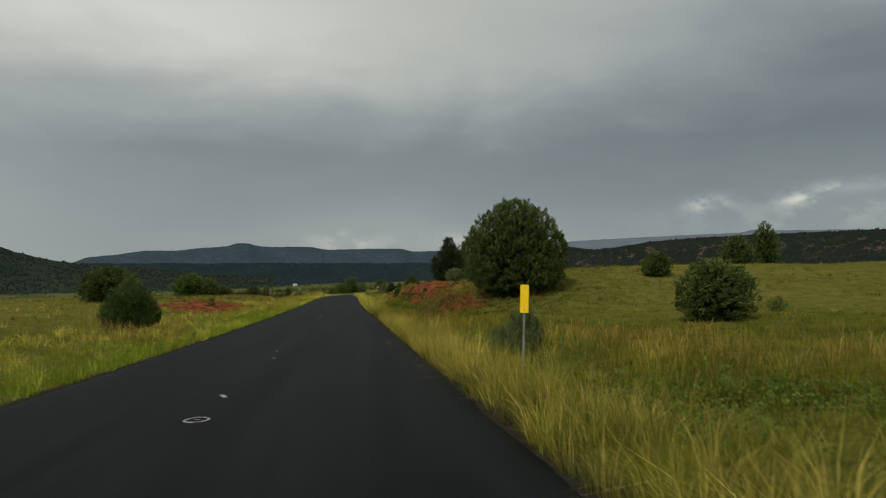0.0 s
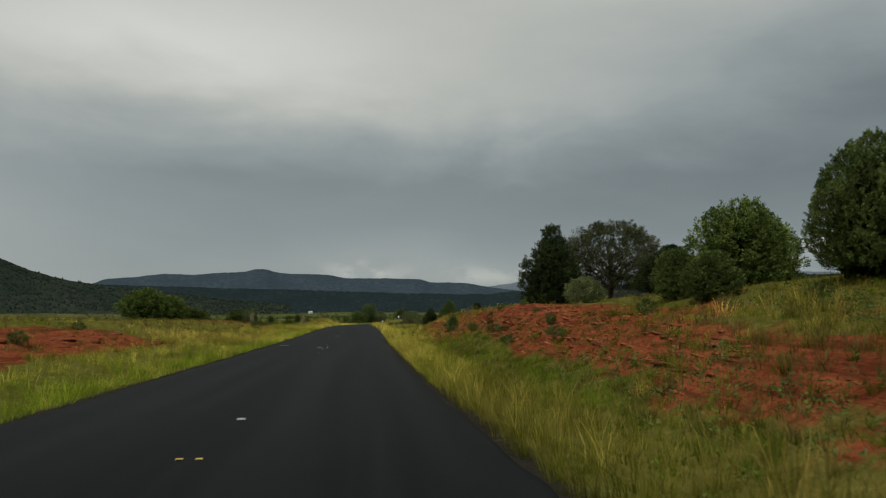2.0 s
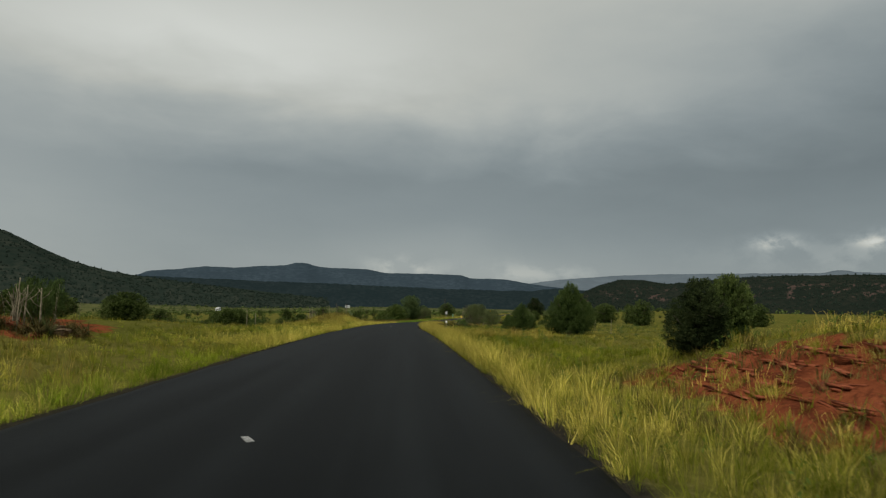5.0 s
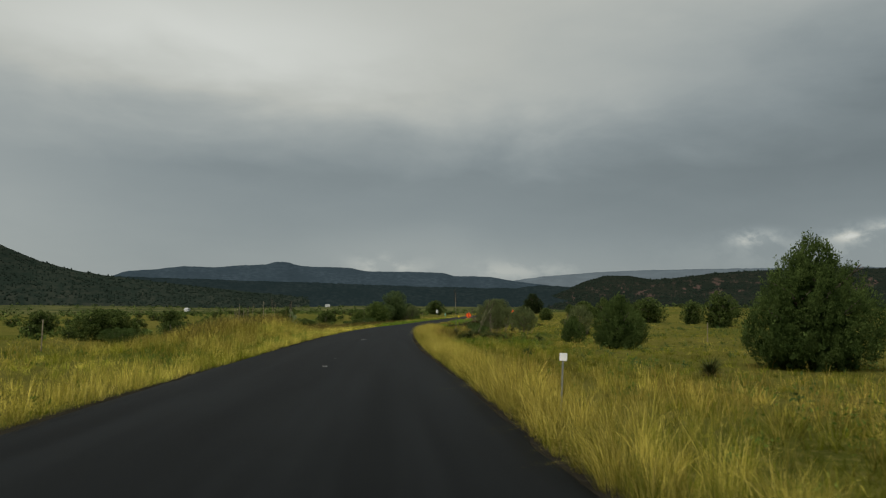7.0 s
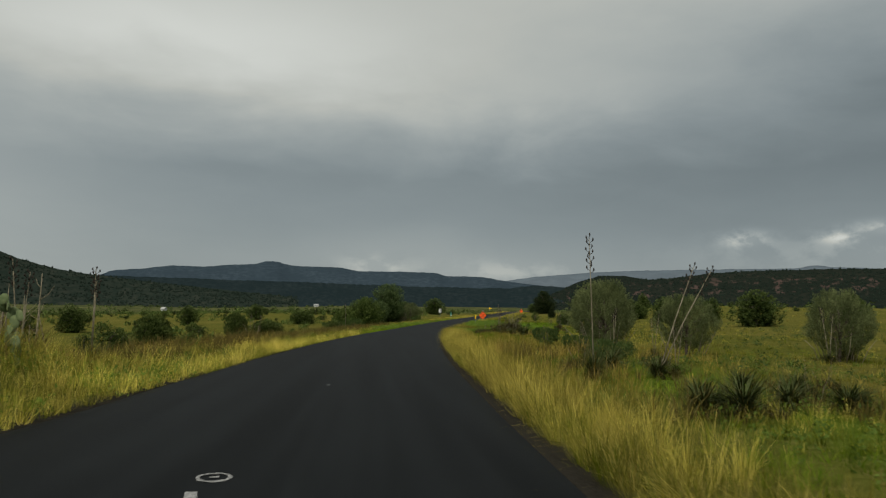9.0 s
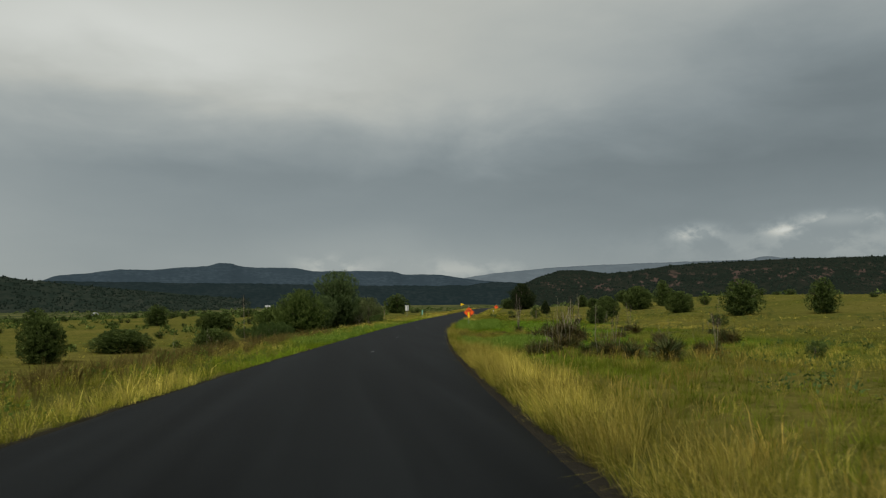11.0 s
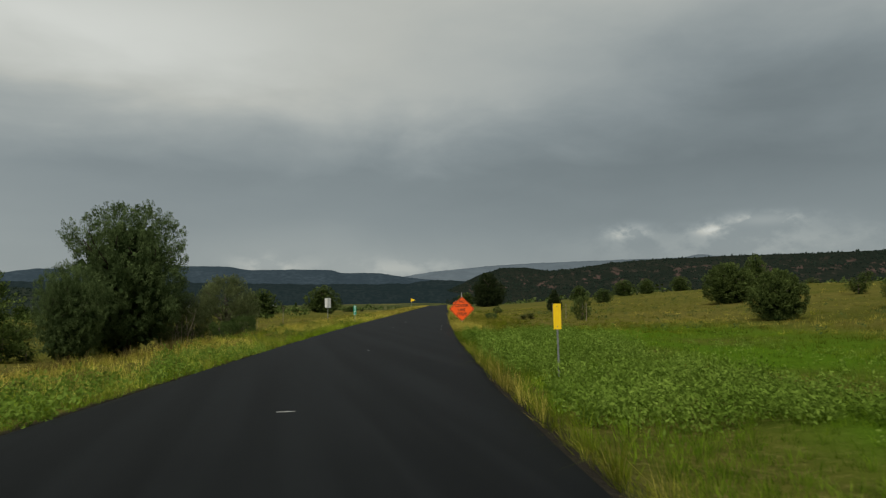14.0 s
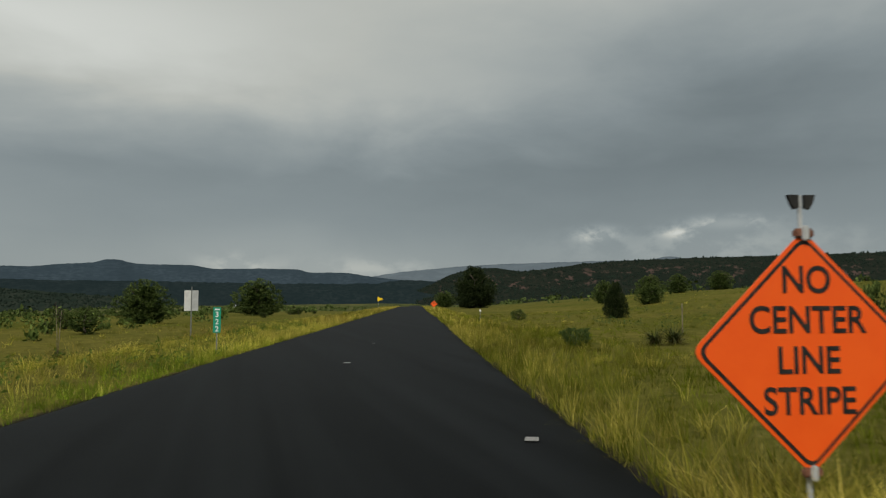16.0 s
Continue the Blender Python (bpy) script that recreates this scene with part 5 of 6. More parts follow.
def lush_at(u, y):
    """How green and juicy the grass is, 0 to 1."""
    hollow = sstep(4.6, 6.2, u) * (1 - sstep(15, 24, u)) * sstep(260, 274, y) * (1 - sstep(338, 346, y))
    hollow = hollow * (1 - 0.95 * sstep(282.5, 286, y) * (1 - sstep(291, 298, y)) * (1 - sstep(9, 13, u)))
    rim = 0.9 * sstep(3.4, 4.0, u) * (1 - sstep(6, 8, u)) * (sstep(301, 308, y) * (1 - sstep(338, 343, y)) + 0.8 * sstep(271, 274, y) * (1 - sstep(281, 285, y)))
    hump = 0.2 * sstep(4.2, 4.8, -u) * (1 - sstep(6.2, 7.6, -u)) * sstep(182, 192, y) * (1 - sstep(208, 216, y))
    dell = 0.95 * sstep(4.8, 6.4, u) * (1 - sstep(11, 15, u)) * (0.3 + 0.7 * sstep(0.42, 0.58, fbm(u / 3.0 + 80, y / 5.0, 3))) * sstep(188, 197, y) * (1 - sstep(218, 226, y))
    left = 0.65 * (1 - sstep(5.0, 7.0, -u)) * (u < 0) * sstep(255, 268, y) * (1 - sstep(360, 372, y)) + 0.45 * (1 - sstep(5.5, 8.0, -u)) * (u < 0) * (1 - sstep(120, 140, y))
    foot = 0.5 * sstep(5.5, 6.5, u) * (1 - sstep(8.5, 10, u)) * sstep(44, 52, y) * (1 - sstep(84, 92, y))
    strip = 0.55 * sstep(5.2, 6.6, u) * (1 - sstep(11, 15, u)) * sstep(236, 250, y) * (1 - sstep(262, 270, y))
    x = u + road_x(y)
    hollow = hollow * (0.25 + 0.75 * sstep(0.40, 0.56, fbm(x / 4.5 + 70, y / 8.0 + 12, 3)))
    return np.clip(hump + hollow + rim + dell + left + foot + strip, 0, 1)


def rusty(x, y):
    """Where the grass stands in brown seed, 0 to 1."""
    u = x - road_x(y)
    far = sstep(4.2, 5.2, u) * (1 - sstep(9, 13, u)) * sstep(283.5, 287, y) * (1 - sstep(295, 301, y))
    first = sstep(6, 8, u) * (1 - sstep(14, 18, u)) * sstep(8, 12, y) * (1 - sstep(22, 28, y))
    hump = sstep(5, 6, -u) * (1 - sstep(9, 11, -u)) * sstep(180, 186, y) * (1 - sstep(202, 210, y))
    return np.clip(sstep(0.53, 0.66, fbm(x / 4.2 + 21, y / 7.5 + 5, 3)) + 0.6 * far + 0.7 * first + 0.6 * hump, 0, 1)


def grow(name, label, n, u0, u1, y0, y1, clump, seed, high, wide, dry0, power=1.0, lean=0.0, tone=1.0, size=0.11, mat=None, shape="bent"):
    x, y, u, tall, own, fan = sow(n, u0, u1, y0, y1, clump, seed, power, size, mat is M["dryweed"] or name == "bank_grass")
    rust = rusty(x, y) * sstep(4.6, 5.6, np.abs(u))
    lush = lush_at(u, y)
    if shape == "seed":
        keep = (rust * (1 - 0.8 * lush) > own * 0.9)
        x, y, u, tall, own, fan, rust, lush = [v[keep] for v in (x, y, u, tall, own, fan, rust, lush)]
    patch = fbm(x / 7.0 + 3, y / 11.0, 3)
    edge0 = 1 - sstep(4.5, 8.0, np.abs(u))
    tuft = 0.9 * (own - 0.5) + 0.4 * (fbm(x * 0.8 + 50, y * 0.8, 2) - 0.5)
    dry = dry0 + 0.18 * edge0 + 1.5 * (patch - 0.5) - 1.1 * lush + tuft + np.interp(y, [0, 30, 60, 130, 190, 300, 330, 345], [-0.08, -0.22, -0.38, -0.25, 0.06, 0.04, -0.1, -0.25]) * np.where(u > 0, 1.0, 0.35) + 0.30 * sstep(17, 26, u) * sstep(255, 285, y) - 0.22 * sstep(4.8, 5.6, u) * (1 - sstep(24, 36, y))
    # Colour scale: by stretch of road on the right, then random by tuft.
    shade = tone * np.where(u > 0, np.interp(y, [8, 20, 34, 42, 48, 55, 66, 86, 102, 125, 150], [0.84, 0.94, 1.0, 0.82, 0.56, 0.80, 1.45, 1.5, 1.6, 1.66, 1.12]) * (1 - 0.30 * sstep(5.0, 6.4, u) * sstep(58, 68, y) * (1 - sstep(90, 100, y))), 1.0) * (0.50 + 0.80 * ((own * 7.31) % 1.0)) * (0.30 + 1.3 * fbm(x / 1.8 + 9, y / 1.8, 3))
    h = high * tall * (0.75 + 0.6 * patch) * (1 - 0.42 * lush) * (1 - 0.28 * sstep(5.0, 8.0, np.abs(u)))
    edge = 1 - sstep(3.7, 4.8, np.abs(u))
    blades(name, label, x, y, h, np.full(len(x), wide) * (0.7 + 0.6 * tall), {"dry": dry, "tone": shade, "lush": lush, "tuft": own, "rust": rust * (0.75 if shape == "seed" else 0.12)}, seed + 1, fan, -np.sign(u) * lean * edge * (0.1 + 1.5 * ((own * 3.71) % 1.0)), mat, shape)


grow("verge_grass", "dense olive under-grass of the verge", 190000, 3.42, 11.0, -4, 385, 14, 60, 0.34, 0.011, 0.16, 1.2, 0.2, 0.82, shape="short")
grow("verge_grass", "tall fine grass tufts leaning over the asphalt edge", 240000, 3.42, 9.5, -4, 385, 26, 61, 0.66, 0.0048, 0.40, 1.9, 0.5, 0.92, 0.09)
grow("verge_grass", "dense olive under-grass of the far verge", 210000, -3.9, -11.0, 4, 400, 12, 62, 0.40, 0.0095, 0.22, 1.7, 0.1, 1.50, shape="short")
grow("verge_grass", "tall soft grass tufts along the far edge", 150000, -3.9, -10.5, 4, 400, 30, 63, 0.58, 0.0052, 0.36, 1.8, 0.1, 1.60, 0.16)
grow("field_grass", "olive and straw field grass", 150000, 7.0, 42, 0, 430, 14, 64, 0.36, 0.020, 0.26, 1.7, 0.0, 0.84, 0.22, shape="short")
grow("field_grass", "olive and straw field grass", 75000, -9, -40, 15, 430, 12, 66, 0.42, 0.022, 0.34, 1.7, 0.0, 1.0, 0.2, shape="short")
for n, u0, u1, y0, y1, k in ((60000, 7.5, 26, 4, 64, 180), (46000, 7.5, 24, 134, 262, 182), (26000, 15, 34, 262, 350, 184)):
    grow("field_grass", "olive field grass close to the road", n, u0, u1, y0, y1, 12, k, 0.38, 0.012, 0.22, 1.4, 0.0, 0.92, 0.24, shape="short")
grow("field_grass", "tufted far pasture grass", 26000, 40, 110, 60, 500, 8, 68, 0.36, 0.04, 0.22, 1.0, 0.0, 0.8, 0.25, shape="short")
grow("verge_grass", "pale verge grass along the distant road", 20000, 3.6, 8, 385, 600, 10, 70, 0.6, 0.028, 0.5, 1.0, 0.2, 1.1)
grow("verge_grass", "pale verge grass along the distant road", 20000, -3.9, -8, 400, 600, 10, 72, 0.6, 0.028, 0.5, 1.0, 0.2, 1.1)
grow("verge_grass", "green under-grass at the foot of the bank", 40000, 4.8, 9.8, 52, 132, 12, 76, 0.34, 0.011, 0.18, 1.0, 0.0, 0.85, shape="short")
grow("bank_grass", "loose olive tussocks on bare red soil", 22000, 6.6, 16, 42, 72, 44, 75, 0.40, 0.009, 0.42, 1.0, 0.0, 0.72, 0.17)
grow("bank_grass", "loose olive tussocks on bare red soil", 9000, 6.6, 10, 72, 128, 40, 77, 0.34, 0.009, 0.36, 1.0, 0.0, 0.7, 0.15)
grow("bank_grass", "loose olive tussocks along the crest of the bank", 9000, 9.2, 13.0, 92, 130, 40, 79, 0.42, 0.009, 0.40, 1.0, 0.0, 0.62, 0.17)
grow("verge_grass", "tall seeding grass and weeds on a roadside hump", 34000, -4.9, -10.5, 178, 214, 24, 78, 0.90, 0.0065, 0.50, 1.0, 0.0, 1.25, 0.18)
grow("verge_grass", "long arching golden tufts at the asphalt edge", 15000, 3.6, 5.2, -4, 44, 50, 110, 0.80, 0.0046, 0.66, 1.5, 0.6, 1.1, 0.13)
grow("verge_grass", "long arching golden tufts at the asphalt edge", 34000, 3.6, 5.2, 130, 276, 50, 112, 0.80, 0.0046, 0.72, 1.5, 0.6, 1.05, 0.13)
grow("verge_grass", "long grass round the foot of a road sign", 5200, 3.7, 5.8, 345.2, 348.6, 26, 114, 0.62, 0.006, 0.34, 1.0, 0.2, 1.0, 0.12)
grow("lush_grass", "smooth lush bright green grass", 80000, 4.4, 22, 256, 348, 10, 74, 0.40, 0.012, 0.20, 1.4, 0.0, 0.92, 0.16, shape="short")
for k, (n, u0, u1, y0, y1, high) in enumerate(((30000, 4.4, 14, 0, 60, 0.92), (26000, 4.4, 13, 130, 262, 0.9), (22000, 4.4, 14, 262, 350, 0.85), (34000, -4.4, -12, 10, 225, 0.8), (22000, -4.8, -13, 225, 390, 0.8), (9000, 6, 12, 60, 130, 0.7))):
    grow("seed_grass", "fine grass stems with rusty brown seed heads", n, u0, u1, y0, y1, 18, 140 + 2 * k, high, 0.0075, 0.6, 1.0, 0.0, 1.15, 0.22, M["seed"], "seed")
for k, (n, u0, u1, y0, y1, high) in enumerate(((9000, -9.5, -21, 62, 136, 0.5), (30000, -6.5, -14, 196, 300, 1.0), (5000, 6.0, 9.6, 78, 126, 0.5), (3500, 6.0, 11, 205, 232, 0.8), (3500, 7.0, 15, 262, 292, 0.7), (3000, 9.0, 15.0, 44, 80, 0.5), (5000, 10.0, 15.5, 96, 132, 0.5), (2500, 4.2, 12.0, 285, 297, 0.6), (3000, 6.5, 10.5, 44, 62, 0.5), (3500, 6.0, 9.0, 62, 94, 0.45), (6000, -6.6, -10.5, 182, 212, 1.15), (5000, -8.0, -13, 318, 352, 0.7))):
    grow("dry_weeds", "tall brown dead weeds in loose tufts", n, u0, u1, y0, y1, 22, 90 + 2 * k, high, 0.014, 0.5, 1.0, 0.0, 1.0, 0.16, M["dryweed"])


def weeds(name, label, n, box, seed, size, mat, slim=0.5, bare=0.46, tall=0.42):
    rg = np.random.default_rng(seed)
    u = rg.uniform(box[0], box[1], n)
    y = rg.uniform(box[2], box[3], n)
    x = u + road_x(y)
    keep = (fbm(x / 3.0, y / 3.0, 3) > bare) & (np.abs(u) > 3.95 + wider(y))
    x, y = x[keep], y[keep]
    z = ground_z(x, y)
    tall, shade = rg.uniform(0.25 * tall, tall, len(x)), rg.random(len(x))
    k, per = 4, 5
    c = np.repeat(np.stack((x, y, z), -1), k, 0)
    c = c + np.stack((rg.normal(0, size, len(c)), rg.normal(0, size, len(c)), np.repeat(tall, k) * rg.uniform(0.25, 1.0, len(c))), -1)
    o = unit(np.stack((rg.normal(0, 1, len(c)), rg.normal(0, 1, len(c)), np.full(len(c), 0.2)), -1))
    q = leaves(rg, c, o, per, size * 0.8, size, slim, 0.35, 0.9)
    tuft = np.clip(np.repeat(shade, k * per) * 0.75 + 0.25 * rg.random(len(q) // 4), 0, 1)
    tagged(new(name, quads_mesh(name, q, mat, 4, {"tuft": tuft.repeat(4)})), label, "weeds", kind="stuff")


LUSH, SPARSE = "lush bright green broad-leaved weeds", "scattered green weeds on the verge"
weeds("roadside_weeds", LUSH, 3000, (3.95, 8.6, 308, 324), 80, 0.08, M["weed"], 0.42, 0.38, 0.62)
weeds("roadside_weeds", LUSH, 1000, (4.4, 8.5, 325, 334), 81, 0.075, M["weed"], 0.42, 0.44, 0.6)
weeds("roadside_weeds", LUSH, 500, (3.95, 7.5, 333, 341), 83, 0.075, M["weed"], 0.42, 0.46, 0.42)
weeds("roadside_weeds", LUSH, 3200, (3.9, 9.0, 321, 334), 99, 0.085, M["weed"], 0.46, 0.36, 0.75)
weeds("roadside_weeds", LUSH, 2600, (4.1, 9.5, 273, 283.5), 85, 0.095, M["weed"], 0.30, 0.42)
weeds("roadside_weeds", "leafy green weeds along the far verge", 1700, (-7.0, -4.0, 282, 330), 87, 0.085, M["weed"], 0.5, 0.42)
weeds("roadside_weeds", "leafy green weeds at the foot of a hump", 700, (-6.8, -4.1, 184, 216), 91, 0.09, M["weed"], 0.5, 0.42)
weeds("roadside_weeds", "scattered broad-leaved weeds in lush grass", 500, (9, 16, 284, 340), 89, 0.08, M["weed"])
weeds("roadside_weeds", "lush green weeds among the yuccas", 900, (6, 17, 197, 224), 82, 0.07, M["leafy"])
weeds("roadside_weeds", "leafy green weeds in the tall verge grass", 900, (4.4, 9.0, 4, 30), 84, 0.065, M["leafy"], 0.5, 0.5)
weeds("roadside_weeds", SPARSE, 300, (5, 16, 30, 60), 93, 0.07, M["leafy"])
weeds("roadside_weeds", SPARSE, 700, (4.8, 12, 100, 190), 86, 0.07, M["leafy"])
weeds("bank_weeds", "tufted olive weeds on bare red soil", 420, (7.0, 14, 46, 66), 97, 0.10, M["sage"], 0.3, 0.50)
weeds("bank_weeds", "dry brown weeds on bare red soil", 300, (7.6, 15, 48, 70), 98, 0.10, M["dryweed"], 0.2, 0.52)
weeds("field_weeds", "low dark green weeds scattered over the pasture", 1500, (9, 48, 140, 300), 95, 0.13, M["sage"], 0.45, 0.52)
weeds("field_weeds", "low dark green weeds scattered over the pasture", 500, (16, 48, 300, 420), 96, 0.14, M["sage"], 0.45, 0.52)
weeds("roadside_weeds", "scattered green weeds beside the road", 1500, (-10, -4.6, 150, 400), 88, 0.10, M["leafy"])

# ---- rocks ----


def rock(name, label, seed, w, d, h, mat, at):
    rg = random.Random(seed)
    bm = bmesh.new()
    bmesh.ops.create_icosphere(bm, subdivisions=2, radius=0.5)
    s = Vector((rg.uniform(0, 50), rg.uniform(0, 50), rg.uniform(0, 50)))
    for v in bm.verts:
        k = 1 + 0.5 * noise.noise(v.co * 2.2 + s)
        c = v.co * k
        c.z = max(-0.3, min(0.33, c.z))
        v.co = Vector((c.x * w, c.y * d, c.z * h))
    me = bpy.data.meshes.new(name)
    bm.to_mesh(me)
    bm.free()
    me.materials.append(mat)
    ob = new(name, me)
    ob.matrix_world = at
    return tagged(ob, label, "rock")


rg = random.Random(5)
for i in range(330):
    y, u = rg.uniform(60, 122), rg.uniform(8.2, 11.4)
    x = float(road_x(y)) + u
    w = 0.16 + 0.5 * rg.random() ** 2
    if red_bank(u, y) < 0.7:
        continue
    rock("rock_ledge", "flat red sandstone ledge in the bank", i, w, w * rg.uniform(0.35, 0.6), 0.10 + 0.30 * w, M["redrock"],
         pose(x, y, float(ground_z(x, y)) - 0.035 - 0.08 * w, rg.uniform(-3, 3), rg.uniform(-5, 1), rg.uniform(75, 105)))


def ledges(n, seed, u0, u1, y0, y1):
    """Broken beds of rock along the cut: flat slabs, longest along the road."""
    rl = np.random.default_rng(seed)
    y, u = rl.uniform(y0, y1, n), u0 + (u1 - u0) * rl.random(n)
    keep = red_bank(u, y) > 0.55 + 0.2 * rl.random(n)
    y, u = y[keep], u[keep]
    n = len(y)
    x = u + road_x(y)
    ln, dp, ht = 0.15 + 0.75 * rl.random(n) ** 2.2, rl.uniform(0.07, 0.17, n), rl.uniform(0.020, 0.050, n)
    box = np.array([(-1, -1, -1), (1, -1, -1), (1, 1, -1), (-1, 1, -1), (-1, -1, 1), (1, -1, 1), (1, 1, 1), (-1, 1, 1)], float) * 0.5
    v = np.repeat(box[None], n, 0) + rl.normal(0, 0.13, (n, 8, 3)) * np.array([1, 1, 0.6])
    v = v * np.stack((dp, ln, ht), -1)[:, None]
    a, tip = rl.normal(0, 0.16, n), rl.normal(0.03, 0.05, n)
    vx, vy = v[..., 0] * np.cos(a)[:, None] - v[..., 1] * np.sin(a)[:, None], v[..., 0] * np.sin(a)[:, None] + v[..., 1] * np.cos(a)[:, None]
    vz = v[..., 2] + vy * tip[:, None] + (ground_z(x, y) + rl.uniform(-0.03, 0.012, n))[:, None]
    v = np.stack((vx + x[:, None], vy + y[:, None], vz), -1).reshape(-1, 3)
    f = (np.arange(n) * 8)[:, None, None] + np.array([(0, 3, 2, 1), (4, 5, 6, 7), (0, 1, 5, 4), (1, 2, 6, 5), (2, 3, 7, 6), (3, 0, 4, 7)])[None]
    tagged(new("rock_beds", raw_mesh("rock_beds", v, f.reshape(-1, 4), M["bed"])), "thin broken beds of red sandstone in the cut bank", "rock", kind="stuff")


ledges(2800, 61, 7.6, 11.8, 56, 126)
ledges(160, 62, -14.5, -9.0, 57, 88)
for i in range(26):
    y, u = rg.uniform(58, 86), rg.uniform(-15, -9)
    x = float(road_x(y)) + u
    w = rg.uniform(0.3, 1.1)
    rock("rock_ledge", "red sandstone block in the grassy bank", 100 + i, w, w * 0.7, rg.uniform(0.16, 0.4), M["redrock"], pose(x, y, float(ground_z(x, y)) - 0.02, 0, 5, rg.uniform(0, 180)))
for i in range(10):
    x, y, w = rg.gauss(-13.6, 1.4), rg.gauss(133.6, 1.2), rg.uniform(0.4, 1.1)
    rock("boulder", "buff and reddish boulder in a brushy heap", 200 + i, w, w * 0.8, w * 0.75, M["greyrock"] if i % 2 else M["redrock"],
         pose(x, y, float(ground_z(x, y)) + 0.05, rg.uniform(-15, 15), 0, rg.uniform(0, 180)))

# ---- signs and posts ----


def post_bm(h, w=0.045, d=0.03):
    return slab(w, d, h, 0.006, (0, 0, h / 2 - 0.15))


def diamond_sign(at, label, lines, reach=0.862):
    """An upright roll-up warning sign on a portable stand: origin on the ground, face to -y."""
    ob = thing("warning_sign", label, "road sign", at)
    c = 0.43 + reach
    square = [(0, reach), (reach, 0), (0, -reach), (-reach, 0)]
    part("border", plate([(x, z + c) for x, z in rounded(square, 0.10)], 0.012), M["orange"], ob, "orange sign sheet edge")
    bl = part("black_line", plate([(x * 0.955, z * 0.955 + c) for x, z in rounded(square, 0.09)], 0.004), M["black"], ob, "black border line", Matrix.Translation((0, -0.005, 0)))
    part("panel", plate([(x * 0.915, z * 0.915 + c) for x, z in rounded(square, 0.08)], 0.004), M["orange"], ob, "bright orange panel", Matrix.Translation((0, -0.010, 0)))
    for k, text in enumerate(lines):
        z = c + 0.50 - 0.285 * k
        if text.startswith("-"):
            part("lettering", slab(0.16 * len(text), 0.004, 0.13, 0, (0, 0, 0)), M["black"], ob, "", Matrix.Translation((0, -0.013, z)))
        else:
            letters(text, 0.265, M["black"], ob, "lettering", pose(0, -0.0125, z, 90, 0, 0) @ Matrix.Diagonal((0.90, 1.02, 1, 1)), "bold black capital letters")
    part("mast", slab(0.035, 0.03, 2.10, 0.005, (0, 0.035, 1.10)), M["alu"], ob, "pale upright mast")
    part("crossbar", slab(1.62, 0.02, 0.03, 0.004, (0, 0.024, c)), M["alu"], ob)
    for z, s in ((c + reach - 0.02, 1), (c - reach + 0.02, 1)):
        cl = part("corner_clamp", slab(0.15, 0.05, 0.07, 0.015, (0, 0, z)), M["rust"], ob, "rust-stained corner clamp")
        part("pin", slab(0.05, 0.03, 0.11, 0.01, (0, -0.03, z)), M["alu"], cl)
    fh = part("flag_holder", slab(0.026, 0.02, 0.26, 0.004, (0, 0.03, c + reach + 0.13)), M["alu"], ob, "pale flag holder")
    for s in (-1, 1):
        part("flag", plate([(s * 0.022, c + reach + 0.165), (s * 0.058, c + reach + 0.155), (s * 0.085, c + reach + 0.20), (s * 0.105, c + reach + 0.26), (s * 0.022, c + reach + 0.26)], 0.03), M["black"], fh, "furled dark flag")
    part("stand_foot", slab(0.30, 0.30, 0.16, 0.03, (0, 0.03, 0.14)), M["steel"], ob)
    for a in (35, 145, 215, 325):
        v, f = tubes([[(0, 0.03, 0.2, 0.018), (math.cos(radians(a)) * 0.75, 0.03 + math.sin(radians(a)) * 0.75, -0.02, 0.014)]], 6)
        piece("leg", mesh_of("leg", v, f, M["steel"], smooth=True), ob)
    return ob


diamond_sign(pose(22.81, 347.57, -5.58, 0, 0, -10.3), "orange diamond sign reading no center line stripe", ("NO", "CENTER", "LINE", "STRIPE"))
diamond_sign(pose(63.9, 507.0, float(ground_z(63.9, 507.0)) - 0.02, 0, 6, -25), "orange diamond warning sign farther down the road", ("----", "-----"))


def marker(at, label, up=0.0):
    """A tall yellow object marker plate on a steel post."""
    ob = thing("object_marker", label, "road marker", at)
    pl = part("plate", plate([(x, z + 1.32 + up) for x, z in rounded([(-0.095, 0.31), (0.095, 0.31), (0.095, -0.31), (-0.095, -0.31)], 0.02)], 0.004), M["yellow"], ob, "yellow reflective plate")
    part("post", post_bm(1.75 + up), M["steel"], ob, "grey-green steel post", Matrix.Translation((0, 0.022, 0)))
    for z in (1.56 + up, 1.08 + up):
        bm = bmesh.new()
        bmesh.ops.create_cone(bm, cap_ends=True, segments=10, radius1=0.012, radius2=0.010, depth=0.012)
        part("bolt", bm, M["steel"], pl, "", pose(0, -0.008, z, 90, 0, 0))
    return ob


marker(pose(17.02, 317.28, -5.42, 0, -1.0, -9), "yellow object marker on a post in green grass")
marker(pose(3.82, 15.25, -0.62, 0, 2.0, -3), "yellow object marker on a post in tall grass", 0.42)


def small_marker(at, label):
    ob = thing("delineator", label, "road marker", at)
    part("post", post_bm(1.15, 0.035, 0.02), M["steel"], ob)
    part("plate", plate([(x, z + 0.98) for x, z in rounded([(-0.075, 0.075), (0.075, 0.075), (0.075, -0.075), (-0.075, -0.075)], 0.012)], 0.004), M["white"], ob, "small square white plate", Matrix.Translation((0, -0.018, 0)))
    return ob


small_marker(pose(3.15, 164.0, -2.72, 0, 2, 0), "small white square marker on a thin post")
small_marker(pose(38.7, 400.4, float(ground_z(38.7, 400.4)), 0, 0, -14), "small white delineator beside the road")

